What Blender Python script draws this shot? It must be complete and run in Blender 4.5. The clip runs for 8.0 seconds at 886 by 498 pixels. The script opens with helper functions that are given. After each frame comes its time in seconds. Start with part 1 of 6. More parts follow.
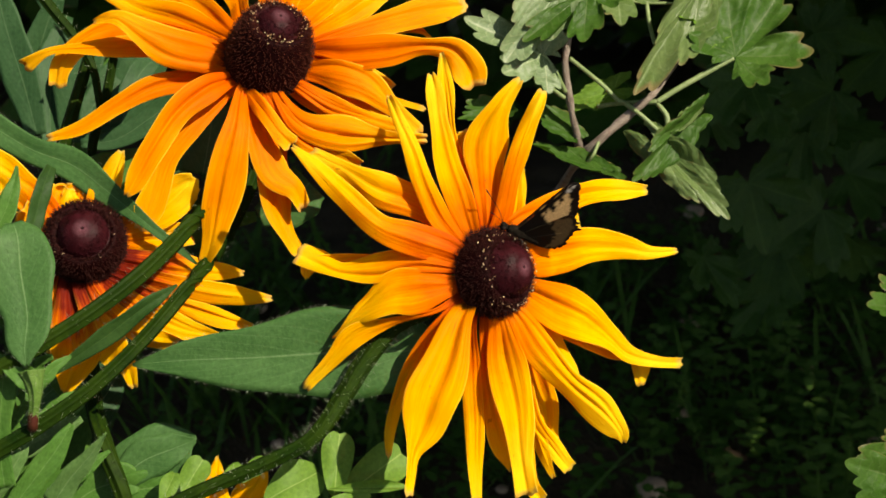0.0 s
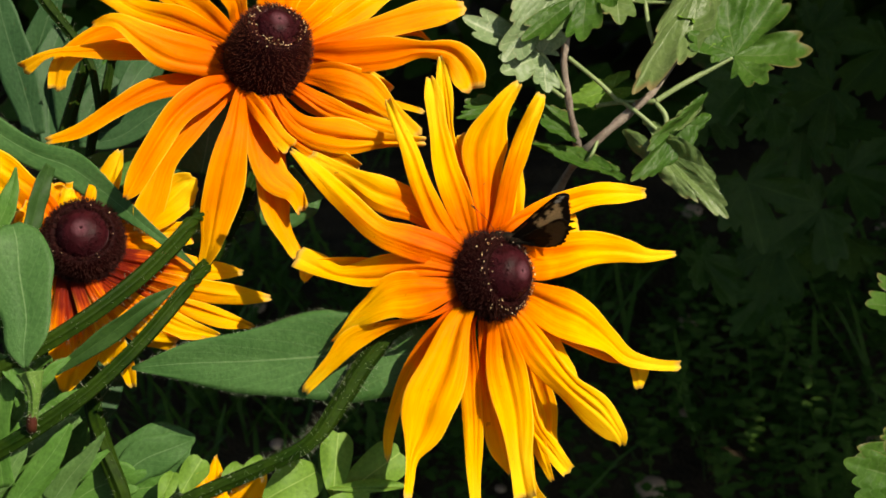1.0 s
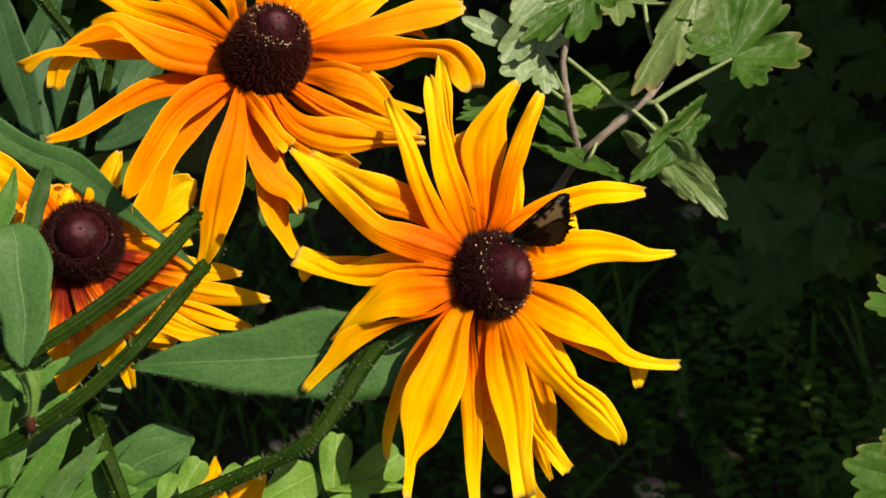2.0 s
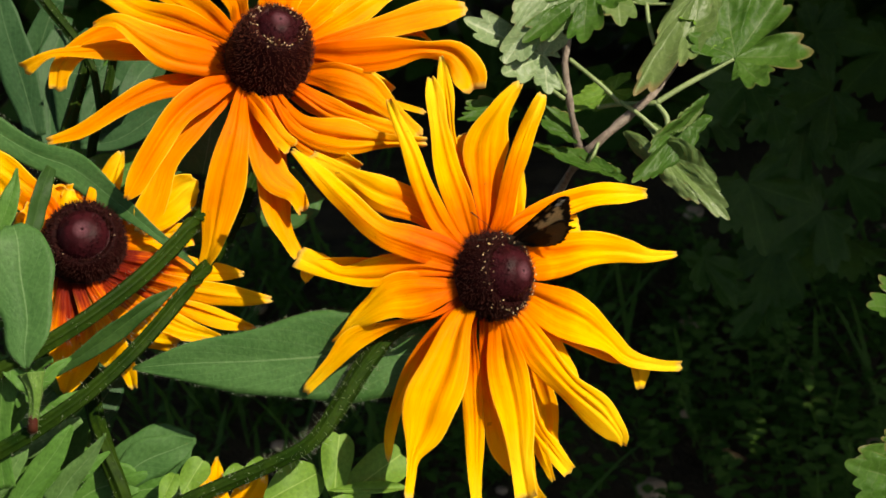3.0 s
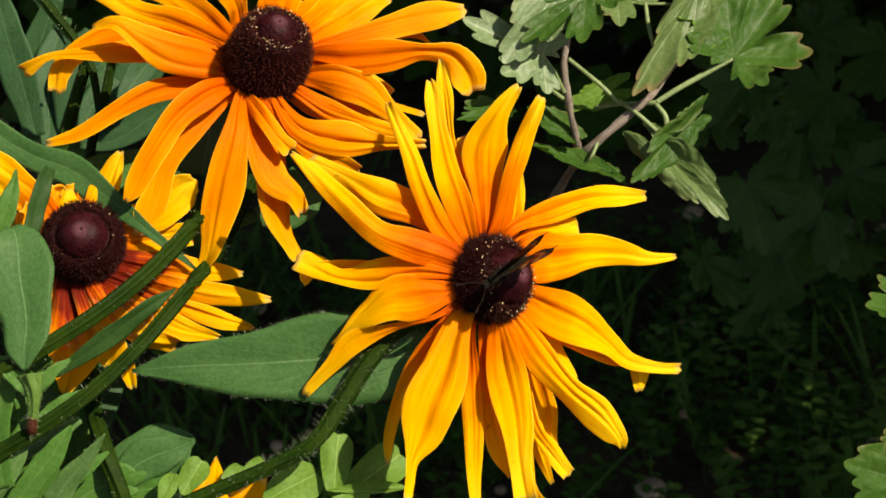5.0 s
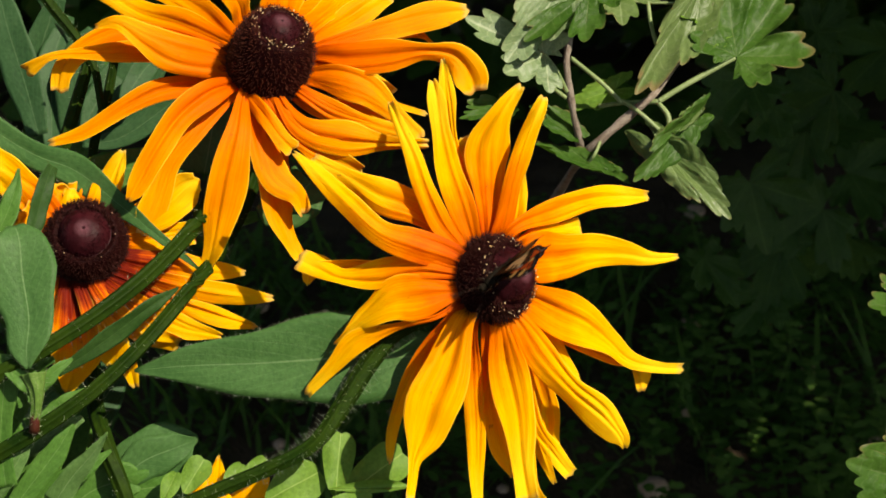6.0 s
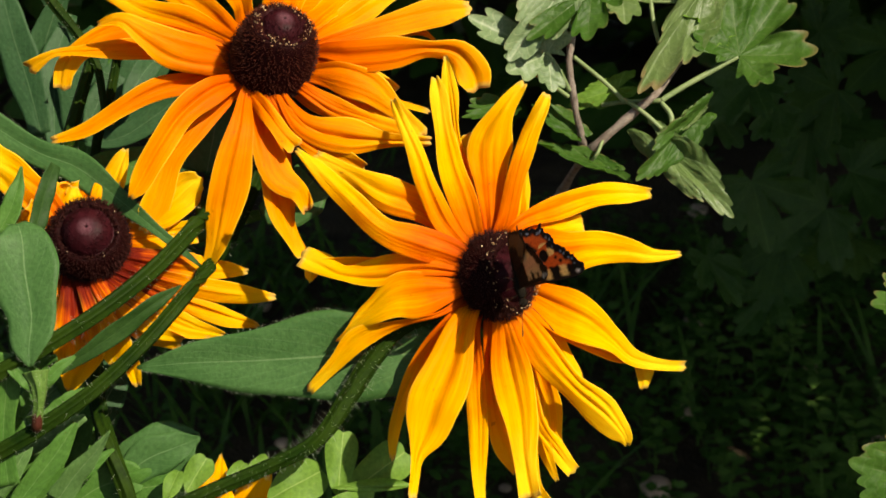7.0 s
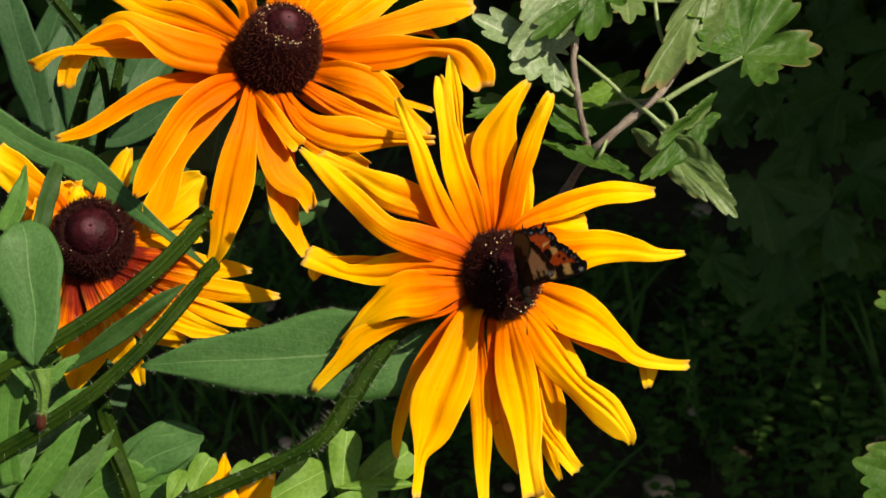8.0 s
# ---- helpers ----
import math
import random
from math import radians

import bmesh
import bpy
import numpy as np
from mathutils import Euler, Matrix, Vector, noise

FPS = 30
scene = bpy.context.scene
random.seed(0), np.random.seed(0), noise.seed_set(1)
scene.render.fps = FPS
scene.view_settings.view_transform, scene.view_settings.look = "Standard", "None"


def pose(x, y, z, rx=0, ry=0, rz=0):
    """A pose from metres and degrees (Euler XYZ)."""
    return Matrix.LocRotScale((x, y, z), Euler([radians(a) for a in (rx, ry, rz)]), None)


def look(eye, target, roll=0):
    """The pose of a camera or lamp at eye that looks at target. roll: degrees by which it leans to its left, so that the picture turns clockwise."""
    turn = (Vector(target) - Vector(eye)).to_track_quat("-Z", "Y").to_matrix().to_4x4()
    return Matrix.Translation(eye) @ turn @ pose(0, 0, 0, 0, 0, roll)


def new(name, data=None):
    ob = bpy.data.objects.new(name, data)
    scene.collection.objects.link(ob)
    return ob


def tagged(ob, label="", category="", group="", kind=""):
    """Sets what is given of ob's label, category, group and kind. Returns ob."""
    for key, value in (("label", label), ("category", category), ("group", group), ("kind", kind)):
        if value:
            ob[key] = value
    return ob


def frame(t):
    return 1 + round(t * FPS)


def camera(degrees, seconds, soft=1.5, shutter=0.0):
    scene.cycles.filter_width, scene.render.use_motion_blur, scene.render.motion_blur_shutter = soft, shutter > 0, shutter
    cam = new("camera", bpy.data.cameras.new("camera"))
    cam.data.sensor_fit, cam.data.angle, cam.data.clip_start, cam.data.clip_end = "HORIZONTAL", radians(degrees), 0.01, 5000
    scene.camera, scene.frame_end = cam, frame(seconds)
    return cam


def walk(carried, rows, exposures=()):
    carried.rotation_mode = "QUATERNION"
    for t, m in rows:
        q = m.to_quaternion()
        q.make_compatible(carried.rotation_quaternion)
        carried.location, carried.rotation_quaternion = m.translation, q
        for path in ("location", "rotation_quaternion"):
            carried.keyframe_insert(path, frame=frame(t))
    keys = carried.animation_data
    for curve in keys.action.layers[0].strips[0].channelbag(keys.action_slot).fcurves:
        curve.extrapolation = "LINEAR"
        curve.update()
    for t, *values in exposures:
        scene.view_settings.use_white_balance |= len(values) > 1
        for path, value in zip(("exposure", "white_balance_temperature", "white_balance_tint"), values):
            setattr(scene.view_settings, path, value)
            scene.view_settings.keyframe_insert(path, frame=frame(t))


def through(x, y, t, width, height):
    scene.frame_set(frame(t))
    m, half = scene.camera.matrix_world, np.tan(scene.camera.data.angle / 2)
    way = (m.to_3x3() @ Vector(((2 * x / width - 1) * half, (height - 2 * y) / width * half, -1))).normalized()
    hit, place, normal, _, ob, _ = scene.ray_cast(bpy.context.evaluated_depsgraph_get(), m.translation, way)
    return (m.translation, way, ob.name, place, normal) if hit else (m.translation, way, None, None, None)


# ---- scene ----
# A garden border in August sunlight: coneflowers, a tortoiseshell butterfly, a currant bush behind.
MM = 0.001
EYE = (0.0, -0.45315, 0.71131)


def aim(yaw, pitch):
    """The standing camera's pose, turned to its right and upwards by small angles in degrees."""
    return pose(*EYE, 65.0 + pitch, 0, -yaw)


cam = camera(25, 8.0, soft=1.7, shutter=0.4)
cam.data.dof.use_dof, cam.data.dof.focus_distance, cam.data.dof.aperture_fstop = True, 0.515, 54
# ---- light ----
SUN_FROM = Vector((0.51, -0.41, 0.755)).normalized()
world = bpy.data.worlds.new("world")
scene.world = world
world.use_nodes = True
sky = world.node_tree.nodes.new("ShaderNodeTexSky")
sky.sky_type, sky.sun_disc = "NISHITA", False
sky.sun_elevation = math.asin(SUN_FROM.z)
sky.sun_rotation = math.atan2(SUN_FROM.x, SUN_FROM.y)
background = world.node_tree.nodes["Background"]
background.inputs["Strength"].default_value = 0.082
world.node_tree.links.new(sky.outputs[0], background.inputs["Color"])
sun = new("sun", bpy.data.lights.new("sun", "SUN"))
sun.data.energy, sun.data.angle, sun.data.color = 5.0, radians(0.53), (1.0, 0.95, 0.87)
sun.matrix_basis = look(SUN_FROM * 20, (0, 0, 0))


# ---- materials ----
class Nodes:
    """A small shorthand for a node material."""

    def __init__(self, name):
        self.mat = bpy.data.materials.new(name)
        self.mat.use_nodes = True
        self.tree = self.mat.node_tree
        self.bsdf = self.tree.nodes["Principled BSDF"]
        self.out = self.tree.nodes["Material Output"]

    def node(self, kind, **inputs):
        n = self.tree.nodes.new("ShaderNode" + kind)
        for key, value in inputs.items():
            self.set(n, key, value)
        return n

    def set(self, n, key, value):
        socket = n.inputs[int(key[1:])] if key[0] == "i" and key[1:].isdigit() else n.inputs[key.replace("_", " ")]
        if isinstance(value, bpy.types.NodeSocket):
            self.tree.links.new(value, socket)
        else:
            socket.default_value = value

    def math(self, op, a, b=0.0, clamp=False):
        n = self.node("Math", i0=a, i1=b)
        n.operation, n.use_clamp = op, clamp
        return n.outputs[0]

    def mix(self, fac, a, b, how="MIX"):
        n = self.tree.nodes.new("ShaderNodeMix")
        n.data_type, n.blend_type = "RGBA", how
        for i, v in ((0, fac), (6, a), (7, b)):
            if isinstance(v, bpy.types.NodeSocket):
                self.tree.links.new(v, n.inputs[i])
            else:
                n.inputs[i].default_value = v
        return n.outputs[2]

    def ramp(self, fac, *stops):
        n = self.node("ValToRGB", Fac=fac)
        el = n.color_ramp.elements
        while len(el) < len(stops):
            el.new(0.5)
        for e, (at, colour) in zip(el, stops):
            e.position = at
            e.color = (*colour, 1) if len(colour) == 3 else colour
        return n.outputs[0]

    def noise(self, vector, scale, detail=3.0, rough=0.55):
        return self.node("TexNoise", Vector=vector, Scale=scale, Detail=detail, Roughness=rough).outputs["Fac"]

    def bump(self, height, strength=0.3, distance=0.0005):
        n = self.node("Bump", Height=height, Strength=strength, Distance=distance)
        self.set(self.bsdf, "Normal", n.outputs[0])
        return n.outputs[0]

    def coords(self, which="Object"):
        return self.node("TexCoord").outputs[which]

    def split(self, vector):
        return self.node("SeparateXYZ", Vector=vector).outputs

    def stretched(self, vector, scale):
        n = self.node("Mapping", Vector=vector, Scale=scale)
        return n.outputs[0]

    def leafy(self, colour, amount, normal=None):
        """Lets part of the light through, as thin living tissue does."""
        t = self.node("BsdfTranslucent", Color=colour)
        if normal is not None:
            self.set(t, "Normal", normal)
        m = self.node("MixShader", Fac=amount)
        self.tree.links.new(self.bsdf.outputs[0], m.inputs[1])
        self.tree.links.new(t.outputs[0], m.inputs[2])
        self.tree.links.new(m.outputs[0], self.out.inputs["Surface"])


def petal_material(name, stops, base=0.10):
    """A ray floret: colour along its length, fine veins, a dark claw, paler rims, sunlit edges painted in and a
    withered tip.
    """
    n = Nodes(name)
    uv = n.coords("UV")
    u, v, _ = n.split(uv)
    rand = n.node("ObjectInfo").outputs["Random"]
    ob = n.coords("Object")
    streak = n.noise(n.stretched(uv, (11, 0.9, 1)), 1.0, 4)
    fine = n.noise(n.stretched(uv, (70, 3.5, 1)), 1.0, 4)
    cloud = n.noise(ob, 95, 3)
    spread = n.math("MULTIPLY", n.math("SUBTRACT", streak, 0.5), 0.42)
    spread = n.math("ADD", spread, n.math("MULTIPLY", n.math("SUBTRACT", cloud, 0.5), 0.5))
    along = n.math("ADD", v, n.math("MULTIPLY", spread, n.math("MINIMUM", n.math("MULTIPLY", v, 3.5), 1.0)))
    along = n.math("ADD", along, n.math("MULTIPLY", n.math("SUBTRACT", rand, 0.5), 0.22))
    colour = n.ramp(along, *stops)
    across = n.math("ABSOLUTE", n.math("SUBTRACT", u, 0.5))
    outer = n.node("MapRange", Value=v, From_Min=0.25, From_Max=0.6).outputs[0]
    rim = n.node("MapRange", Value=across, From_Min=0.26, From_Max=0.5, To_Max=0.35).outputs[0]
    colour = n.mix(n.math("MULTIPLY", rim, outer), colour, (0.94, 0.52, 0.006, 1))
    # Thin bright line painted in for the glow of petal edges in sunlight.
    edge_glow = n.node("MapRange", Value=across, From_Min=0.465, From_Max=0.495, To_Max=0.7).outputs[0]
    colour = n.mix(n.math("MULTIPLY", edge_glow, outer), colour, (0.95, 0.68, 0.07, 1))
    veins = n.node("MapRange", Value=fine, From_Min=0.58, From_Max=0.68, To_Max=0.38).outputs[0]
    colour = n.mix(n.math("MULTIPLY", veins, n.math("SUBTRACT", 1.05, v, True)), colour, (0.72, 0.10, 0.002, 1))
    marks = n.noise(n.stretched(uv, (30, 7, 1)), 1.0, 2, 0.5)
    marks = n.node("MapRange", Value=n.math("SUBTRACT", marks, n.math("MULTIPLY", v, 0.3)), From_Min=0.60, From_Max=0.66, To_Max=0.5).outputs[0]
    colour = n.mix(marks, colour, (0.30, 0.05, 0.004, 1))
    freckle = n.math("GREATER_THAN", n.noise(ob, 420, 2), 0.74)
    colour = n.mix(n.math("MULTIPLY", freckle, 0.45), colour, (0.30, 0.09, 0.01, 1))
    claw = n.math("ADD", v, n.math("MULTIPLY", n.math("SUBTRACT", fine, 0.5), 0.22))
    claw = n.node("MapRange", Value=claw, From_Min=base * 0.35, From_Max=base * 1.25, To_Min=0.94, To_Max=0.0).outputs[0]
    colour = n.mix(claw, colour, (0.085, 0.010, 0.002, 1))
    tip = n.math("ADD", v, n.math("MULTIPLY", n.math("SUBTRACT", cloud, 0.5), 0.10))
    tip = n.node("MapRange", Value=tip, From_Min=0.965, From_Max=1.0, To_Max=0.75).outputs[0]
    colour = n.mix(tip, colour, (0.62, 0.43, 0.13, 1))
    shade = n.ramp(fine, (0.3, (0.88, 0.78, 0.85)), (0.62, (1.06, 1.15, 1.05)))
    colour = n.mix(1.0, colour, shade, "MULTIPLY")
    n.set(n.bsdf, "Base Color", colour)
    n.set(n.bsdf, "Roughness", 0.55)
    n.set(n.bsdf, "Specular IOR Level", 0.08)
    relief = n.math("ADD", n.math("MULTIPLY", streak, 0.8), n.math("MULTIPLY", fine, 0.4))
    relief = n.math("ADD", relief, n.math("MULTIPLY", n.noise(ob, 700, 3), 0.12))
    nor = n.bump(relief, 0.5, 0.0006)
    n.leafy(n.mix(1.0, colour, (1.0, 0.66, 0.30, 1), "MULTIPLY"), 0.45, nor)
    return n.mat


def leaf_material(name, dark, light, vein, through=0.25, rough=0.5, scale=1.0, withered=0.0, veins=0.25, rib_width=0.012, gloss=0.12):
    n = Nodes(name)
    uv = n.coords("UV")
    u, v, _ = n.split(uv)
    ob = n.coords("Object")
    patch = n.noise(ob, 60 * scale, 4)
    grain = n.noise(ob, 900 * scale, 4, 0.65)
    colour = n.mix(n.ramp(patch, (0.3, (0, 0, 0)), (0.7, (1, 1, 1))), (*dark, 1), (*light, 1))
    across = n.math("ABSOLUTE", n.math("SUBTRACT", u, 0.5))
    rib = n.math("LESS_THAN", across, rib_width)
    side = n.math("SINE", n.math("ADD", n.math("MULTIPLY", v, 55.0), n.math("MULTIPLY", across, -42.0)))
    side = n.math("MULTIPLY", n.math("GREATER_THAN", side, 0.93), veins)
    lines = n.math("MAXIMUM", n.math("MULTIPLY", rib, 0.8), side, True)
    colour = n.mix(lines, colour, (*vein, 1))
    colour = n.mix(1.0, colour, n.ramp(grain, (0.3, (0.75, 0.78, 0.72)), (0.72, (1.18, 1.15, 1.1))), "MULTIPLY")
    if withered:
        dry = n.math("MULTIPLY", n.noise(ob, 45, 3), n.math("POWER", v, 3.0))
        dry = n.node("MapRange", Value=dry, From_Min=0.48, From_Max=0.62, To_Max=withered).outputs[0]
        colour = n.mix(dry, colour, (0.20, 0.11, 0.06, 1))
    n.set(n.bsdf, "Base Color", colour)
    n.set(n.bsdf, "Roughness", rough)
    n.set(n.bsdf, "Specular IOR Level", gloss)
    h = n.math("SUBTRACT", n.math("MULTIPLY", grain, 0.6), n.math("MULTIPLY", lines, 0.8))
    nor = n.bump(h, 0.5, 0.0006)
    n.leafy(n.mix(1.0, colour, (0.9, 1.0, 0.3, 1), "MULTIPLY"), through, nor)
    return n.mat


def plain_material(name, a, b, scale, rough=0.6, bump=0.4, distance=0.0004, spec=0.4):
    n = Nodes(name)
    ob = n.coords("Object")
    f = n.noise(ob, scale, 5, 0.6)
    g = n.noise(ob, scale * 9, 3, 0.6)
    colour = n.mix(n.ramp(f, (0.3, (0, 0, 0)), (0.7, (1, 1, 1))), (*a, 1), (*b, 1))
    colour = n.mix(1.0, colour, n.ramp(g, (0.3, (0.75, 0.75, 0.75)), (0.7, (1.2, 1.2, 1.2))), "MULTIPLY")
    n.set(n.bsdf, "Base Color", colour)
    n.set(n.bsdf, "Roughness", rough)
    n.set(n.bsdf, "Specular IOR Level", spec)
    n.bump(n.math("ADD", f, g), bump, distance)
    return n.mat


PETAL = petal_material("orange_petal", ((0.0, (0.58, 0.075, 0.002)), (0.18, (0.71, 0.130, 0.002)), (0.42, (0.75, 0.182, 0.002)), (0.70, (0.79, 0.275, 0.003)), (1.0, (0.82, 0.42, 0.01))))
GOLD_PETAL = petal_material("golden_petal", ((0.0, (0.52, 0.055, 0.002)), (0.16, (0.74, 0.135, 0.002)), (0.36, (0.82, 0.240, 0.002)), (0.58, (0.85, 0.42, 0.004)), (1.0, (0.86, 0.57, 0.018))), 0.12)
YELLOW_PETAL = petal_material("yellow_petal", ((0.0, (0.72, 0.18, 0.002)), (0.4, (0.84, 0.37, 0.003)), (1.0, (0.85, 0.49, 0.008))))
RED_PETAL = petal_material("red_based_petal", ((0.0, (0.10, 0.006, 0.003)), (0.26, (0.18, 0.010, 0.002)), (0.36, (0.50, 0.06, 0.002)), (0.45, (0.76, 0.22, 0.003)), (0.60, (0.83, 0.37, 0.004)), (1.0, (0.84, 0.49, 0.008))), 0.06)
CONE = plain_material("dark_disc", (0.006, 0.001, 0.001), (0.012, 0.002, 0.002), 900, 0.6, 0.35, 0.0002, 0.03)


def crown_material():
    """Closed florets: dark maroon, paler and greyer towards the middle, with a dark spot at its centre."""
    n = Nodes("closed_florets")
    ob = n.coords("Object")
    x, y, _ = n.split(ob)
    out = n.math("SQRT", n.math("ADD", n.math("MULTIPLY", x, x), n.math("MULTIPLY", y, y)))
    fine = n.noise(ob, 1500, 3, 0.6)
    colour = n.mix(n.ramp(n.noise(ob, 420, 4), (0.3, (0, 0, 0)), (0.7, (1, 1, 1))), (0.010, 0.0012, 0.0018, 1), (0.028, 0.004, 0.006, 1))
    young = n.node("MapRange", Value=out, From_Min=0.0006, From_Max=0.0027, To_Min=0.6, To_Max=0.0).outputs[0]
    colour = n.mix(n.math("MULTIPLY", young, n.ramp(fine, (0.25, (0.3, 0.3, 0.3)), (0.7, (1, 1, 1)))), colour, (0.15, 0.06, 0.075, 1))
    eye = n.node("MapRange", Value=out, From_Min=0.00025, From_Max=0.00055, To_Min=0.85, To_Max=0.0).outputs[0]
    colour = n.mix(eye, colour, (0.012, 0.002, 0.003, 1))
    n.set(n.bsdf, "Base Color", colour)
    n.set(n.bsdf, "Roughness", 0.45)
    n.set(n.bsdf, "Specular IOR Level", 0.06)
    n.bump(fine, 0.5, 0.0003)
    return n.mat


CROWN = crown_material()
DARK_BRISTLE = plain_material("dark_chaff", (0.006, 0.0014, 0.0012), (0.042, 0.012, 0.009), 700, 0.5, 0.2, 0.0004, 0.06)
BRISTLE = plain_material("chaff", (0.009, 0.0017, 0.0013), (0.085, 0.022, 0.012), 700, 0.5, 0.2, 0.0004, 0.06)
POLLEN = plain_material("pollen", (0.80, 0.50, 0.18), (0.88, 0.76, 0.5), 900, 0.7, 0.2)
STEM = plain_material("hairy_stem", (0.004, 0.014, 0.0009), (0.0135, 0.029, 0.0021), 90, 0.6, 0.25, 0.0004, 0.05)
JOINT = plain_material("reddish_node", (0.045, 0.008, 0.005), (0.032, 0.012, 0.005), 200, 0.6, 0.3, 0.0004, 0.1)
HAIR = plain_material("white_hair", (0.15, 0.20, 0.11), (0.30, 0.35, 0.23), 300, 0.5, 0.0)
LEAF = leaf_material("coneflower_leaf", (0.031, 0.088, 0.022), (0.052, 0.122, 0.036), (0.105, 0.185, 0.075), veins=0.14)
FRESH = leaf_material("fresh_leaf", (0.038, 0.11, 0.016), (0.066, 0.155, 0.030), (0.11, 0.20, 0.06), veins=0.2)
PALE_FRESH = leaf_material("downy_pale_leaf", (0.062, 0.135, 0.034), (0.10, 0.185, 0.062), (0.15, 0.23, 0.10), veins=0.16)
PALE_STEM = plain_material("pale_green_shoot", (0.05, 0.105, 0.018), (0.10, 0.165, 0.04), 160, 0.55, 0.2, 0.0004, 0.1)
# Coneflower leaf with the shade on the rear leaves put into its green.
SHADED_REAR_LEAF = leaf_material("shaded_rear_leaf", (0.020, 0.060, 0.021), (0.034, 0.084, 0.033), (0.07, 0.13, 0.06), veins=0.16)
LIME = leaf_material("lime_leaf", (0.085, 0.175, 0.022), (0.12, 0.22, 0.038), (0.2, 0.3, 0.08), 0.3, veins=0.06)
PALE_LEAF = leaf_material("pale_currant_leaf", (0.059, 0.108, 0.0256), (0.107, 0.154, 0.0565), (0.147, 0.2, 0.0903), 0.25, 0.36, withered=0.55, veins=0.4, rib_width=0.014, gloss=0.22)
SILVER_LEAF = leaf_material("silvery_leaf_underside", (0.088, 0.144, 0.0603), (0.155, 0.214, 0.109), (0.21, 0.262, 0.153), 0.2, 0.45, withered=0.3, veins=0.6, rib_width=0.02, gloss=0.3)
BUSH_LEAF = leaf_material("currant_leaf_green", (0.0239, 0.0718, 0.00828), (0.0506, 0.11, 0.0184), (0.0782, 0.129, 0.0414), 0.34, 0.4, withered=0.5, veins=0.4, rib_width=0.014, gloss=0.12)
# Leaf green darkened in its colour, as if shaded, for leaves in dim spots.
SHADE_LEAF = leaf_material("shade_darkened_leaf", (0.0164, 0.0476, 0.00984), (0.0271, 0.0672, 0.0148), (0.0451, 0.0943, 0.0246), 0.3, veins=0.15)
BARK = plain_material("grey_bark", (0.10, 0.075, 0.055), (0.24, 0.20, 0.16), 220, 0.8, 0.7, 0.0008)
TWIG = plain_material("green_twig", (0.10, 0.15, 0.05), (0.17, 0.22, 0.09), 180, 0.55)
# Chickweed green, made paler to stand in for sun flecks on the weeds.
CHICKWEED = leaf_material("chickweed_green", (0.05, 0.12, 0.022), (0.10, 0.19, 0.04), (0.11, 0.2, 0.06), 0.35, veins=0.0)
STONE = plain_material("pebble_stone", (0.20, 0.13, 0.08), (0.42, 0.31, 0.22), 60, 0.8, 0.5, 0.001)
SOIL = plain_material("dark_soil", (0.020, 0.014, 0.008), (0.058, 0.041, 0.022), 26, 0.95, 0.9, 0.006, 0.15)
GRASS = leaf_material("weed_green", (0.024, 0.07, 0.01), (0.05, 0.11, 0.017), (0.06, 0.12, 0.025), 0.3)


# ---- builders ----
def mesh_of(name, verts, faces, material, uvs=None, smooth=True):
    me = bpy.data.meshes.new(name)
    me.from_pydata([tuple(v) for v in verts], [], [tuple(f) for f in faces])
    if uvs is not None:
        layer = me.uv_layers.new(name="UVMap")
        index = np.empty(len(me.loops), dtype=np.int64)
        me.loops.foreach_get("vertex_index", index)
        layer.data.foreach_set("uv", np.asarray(uvs, dtype=np.float64)[index].ravel())
    if smooth:
        me.polygons.foreach_set("use_smooth", [True] * len(me.polygons))
    me.materials.append(material)
    me.update()
    return me


def part(name, me, parent, label="", m=None, kind=""):
    ob = new(name, me)
    ob.parent = parent
    if m is not None:
        ob.matrix_basis = m
    return tagged(ob, label, kind=kind)


def thing(name, at, label, category, group="", kind=""):
    ob = new(name)
    ob.empty_display_size = 0.02
    ob.location = at
    return tagged(ob, label, category, group, kind)


def spline(points, count):
    """Even steps along a smooth curve through rows of numbers; the first three are the place."""
    p = np.array(points, dtype=float)
    gaps = np.sqrt(np.linalg.norm(np.diff(p[:, :3], axis=0), axis=1)) + 1e-6
    knots = np.concatenate(([0], np.cumsum(gaps)))
    slope = np.gradient(p, knots, axis=0)
    t = np.linspace(0, knots[-1], count)
    k = np.clip(np.searchsorted(knots, t, side="right") - 1, 0, len(p) - 2)
    h = (knots[k + 1] - knots[k])[:, None]
    s = ((t - knots[k])[:, None]) / h
    return ((2 * s**3 - 3 * s**2 + 1) * p[k] + (s**3 - 2 * s**2 + s) * h * slope[k]
            + (3 * s**2 - 2 * s**3) * p[k + 1] + (s**3 - s**2) * h * slope[k + 1])


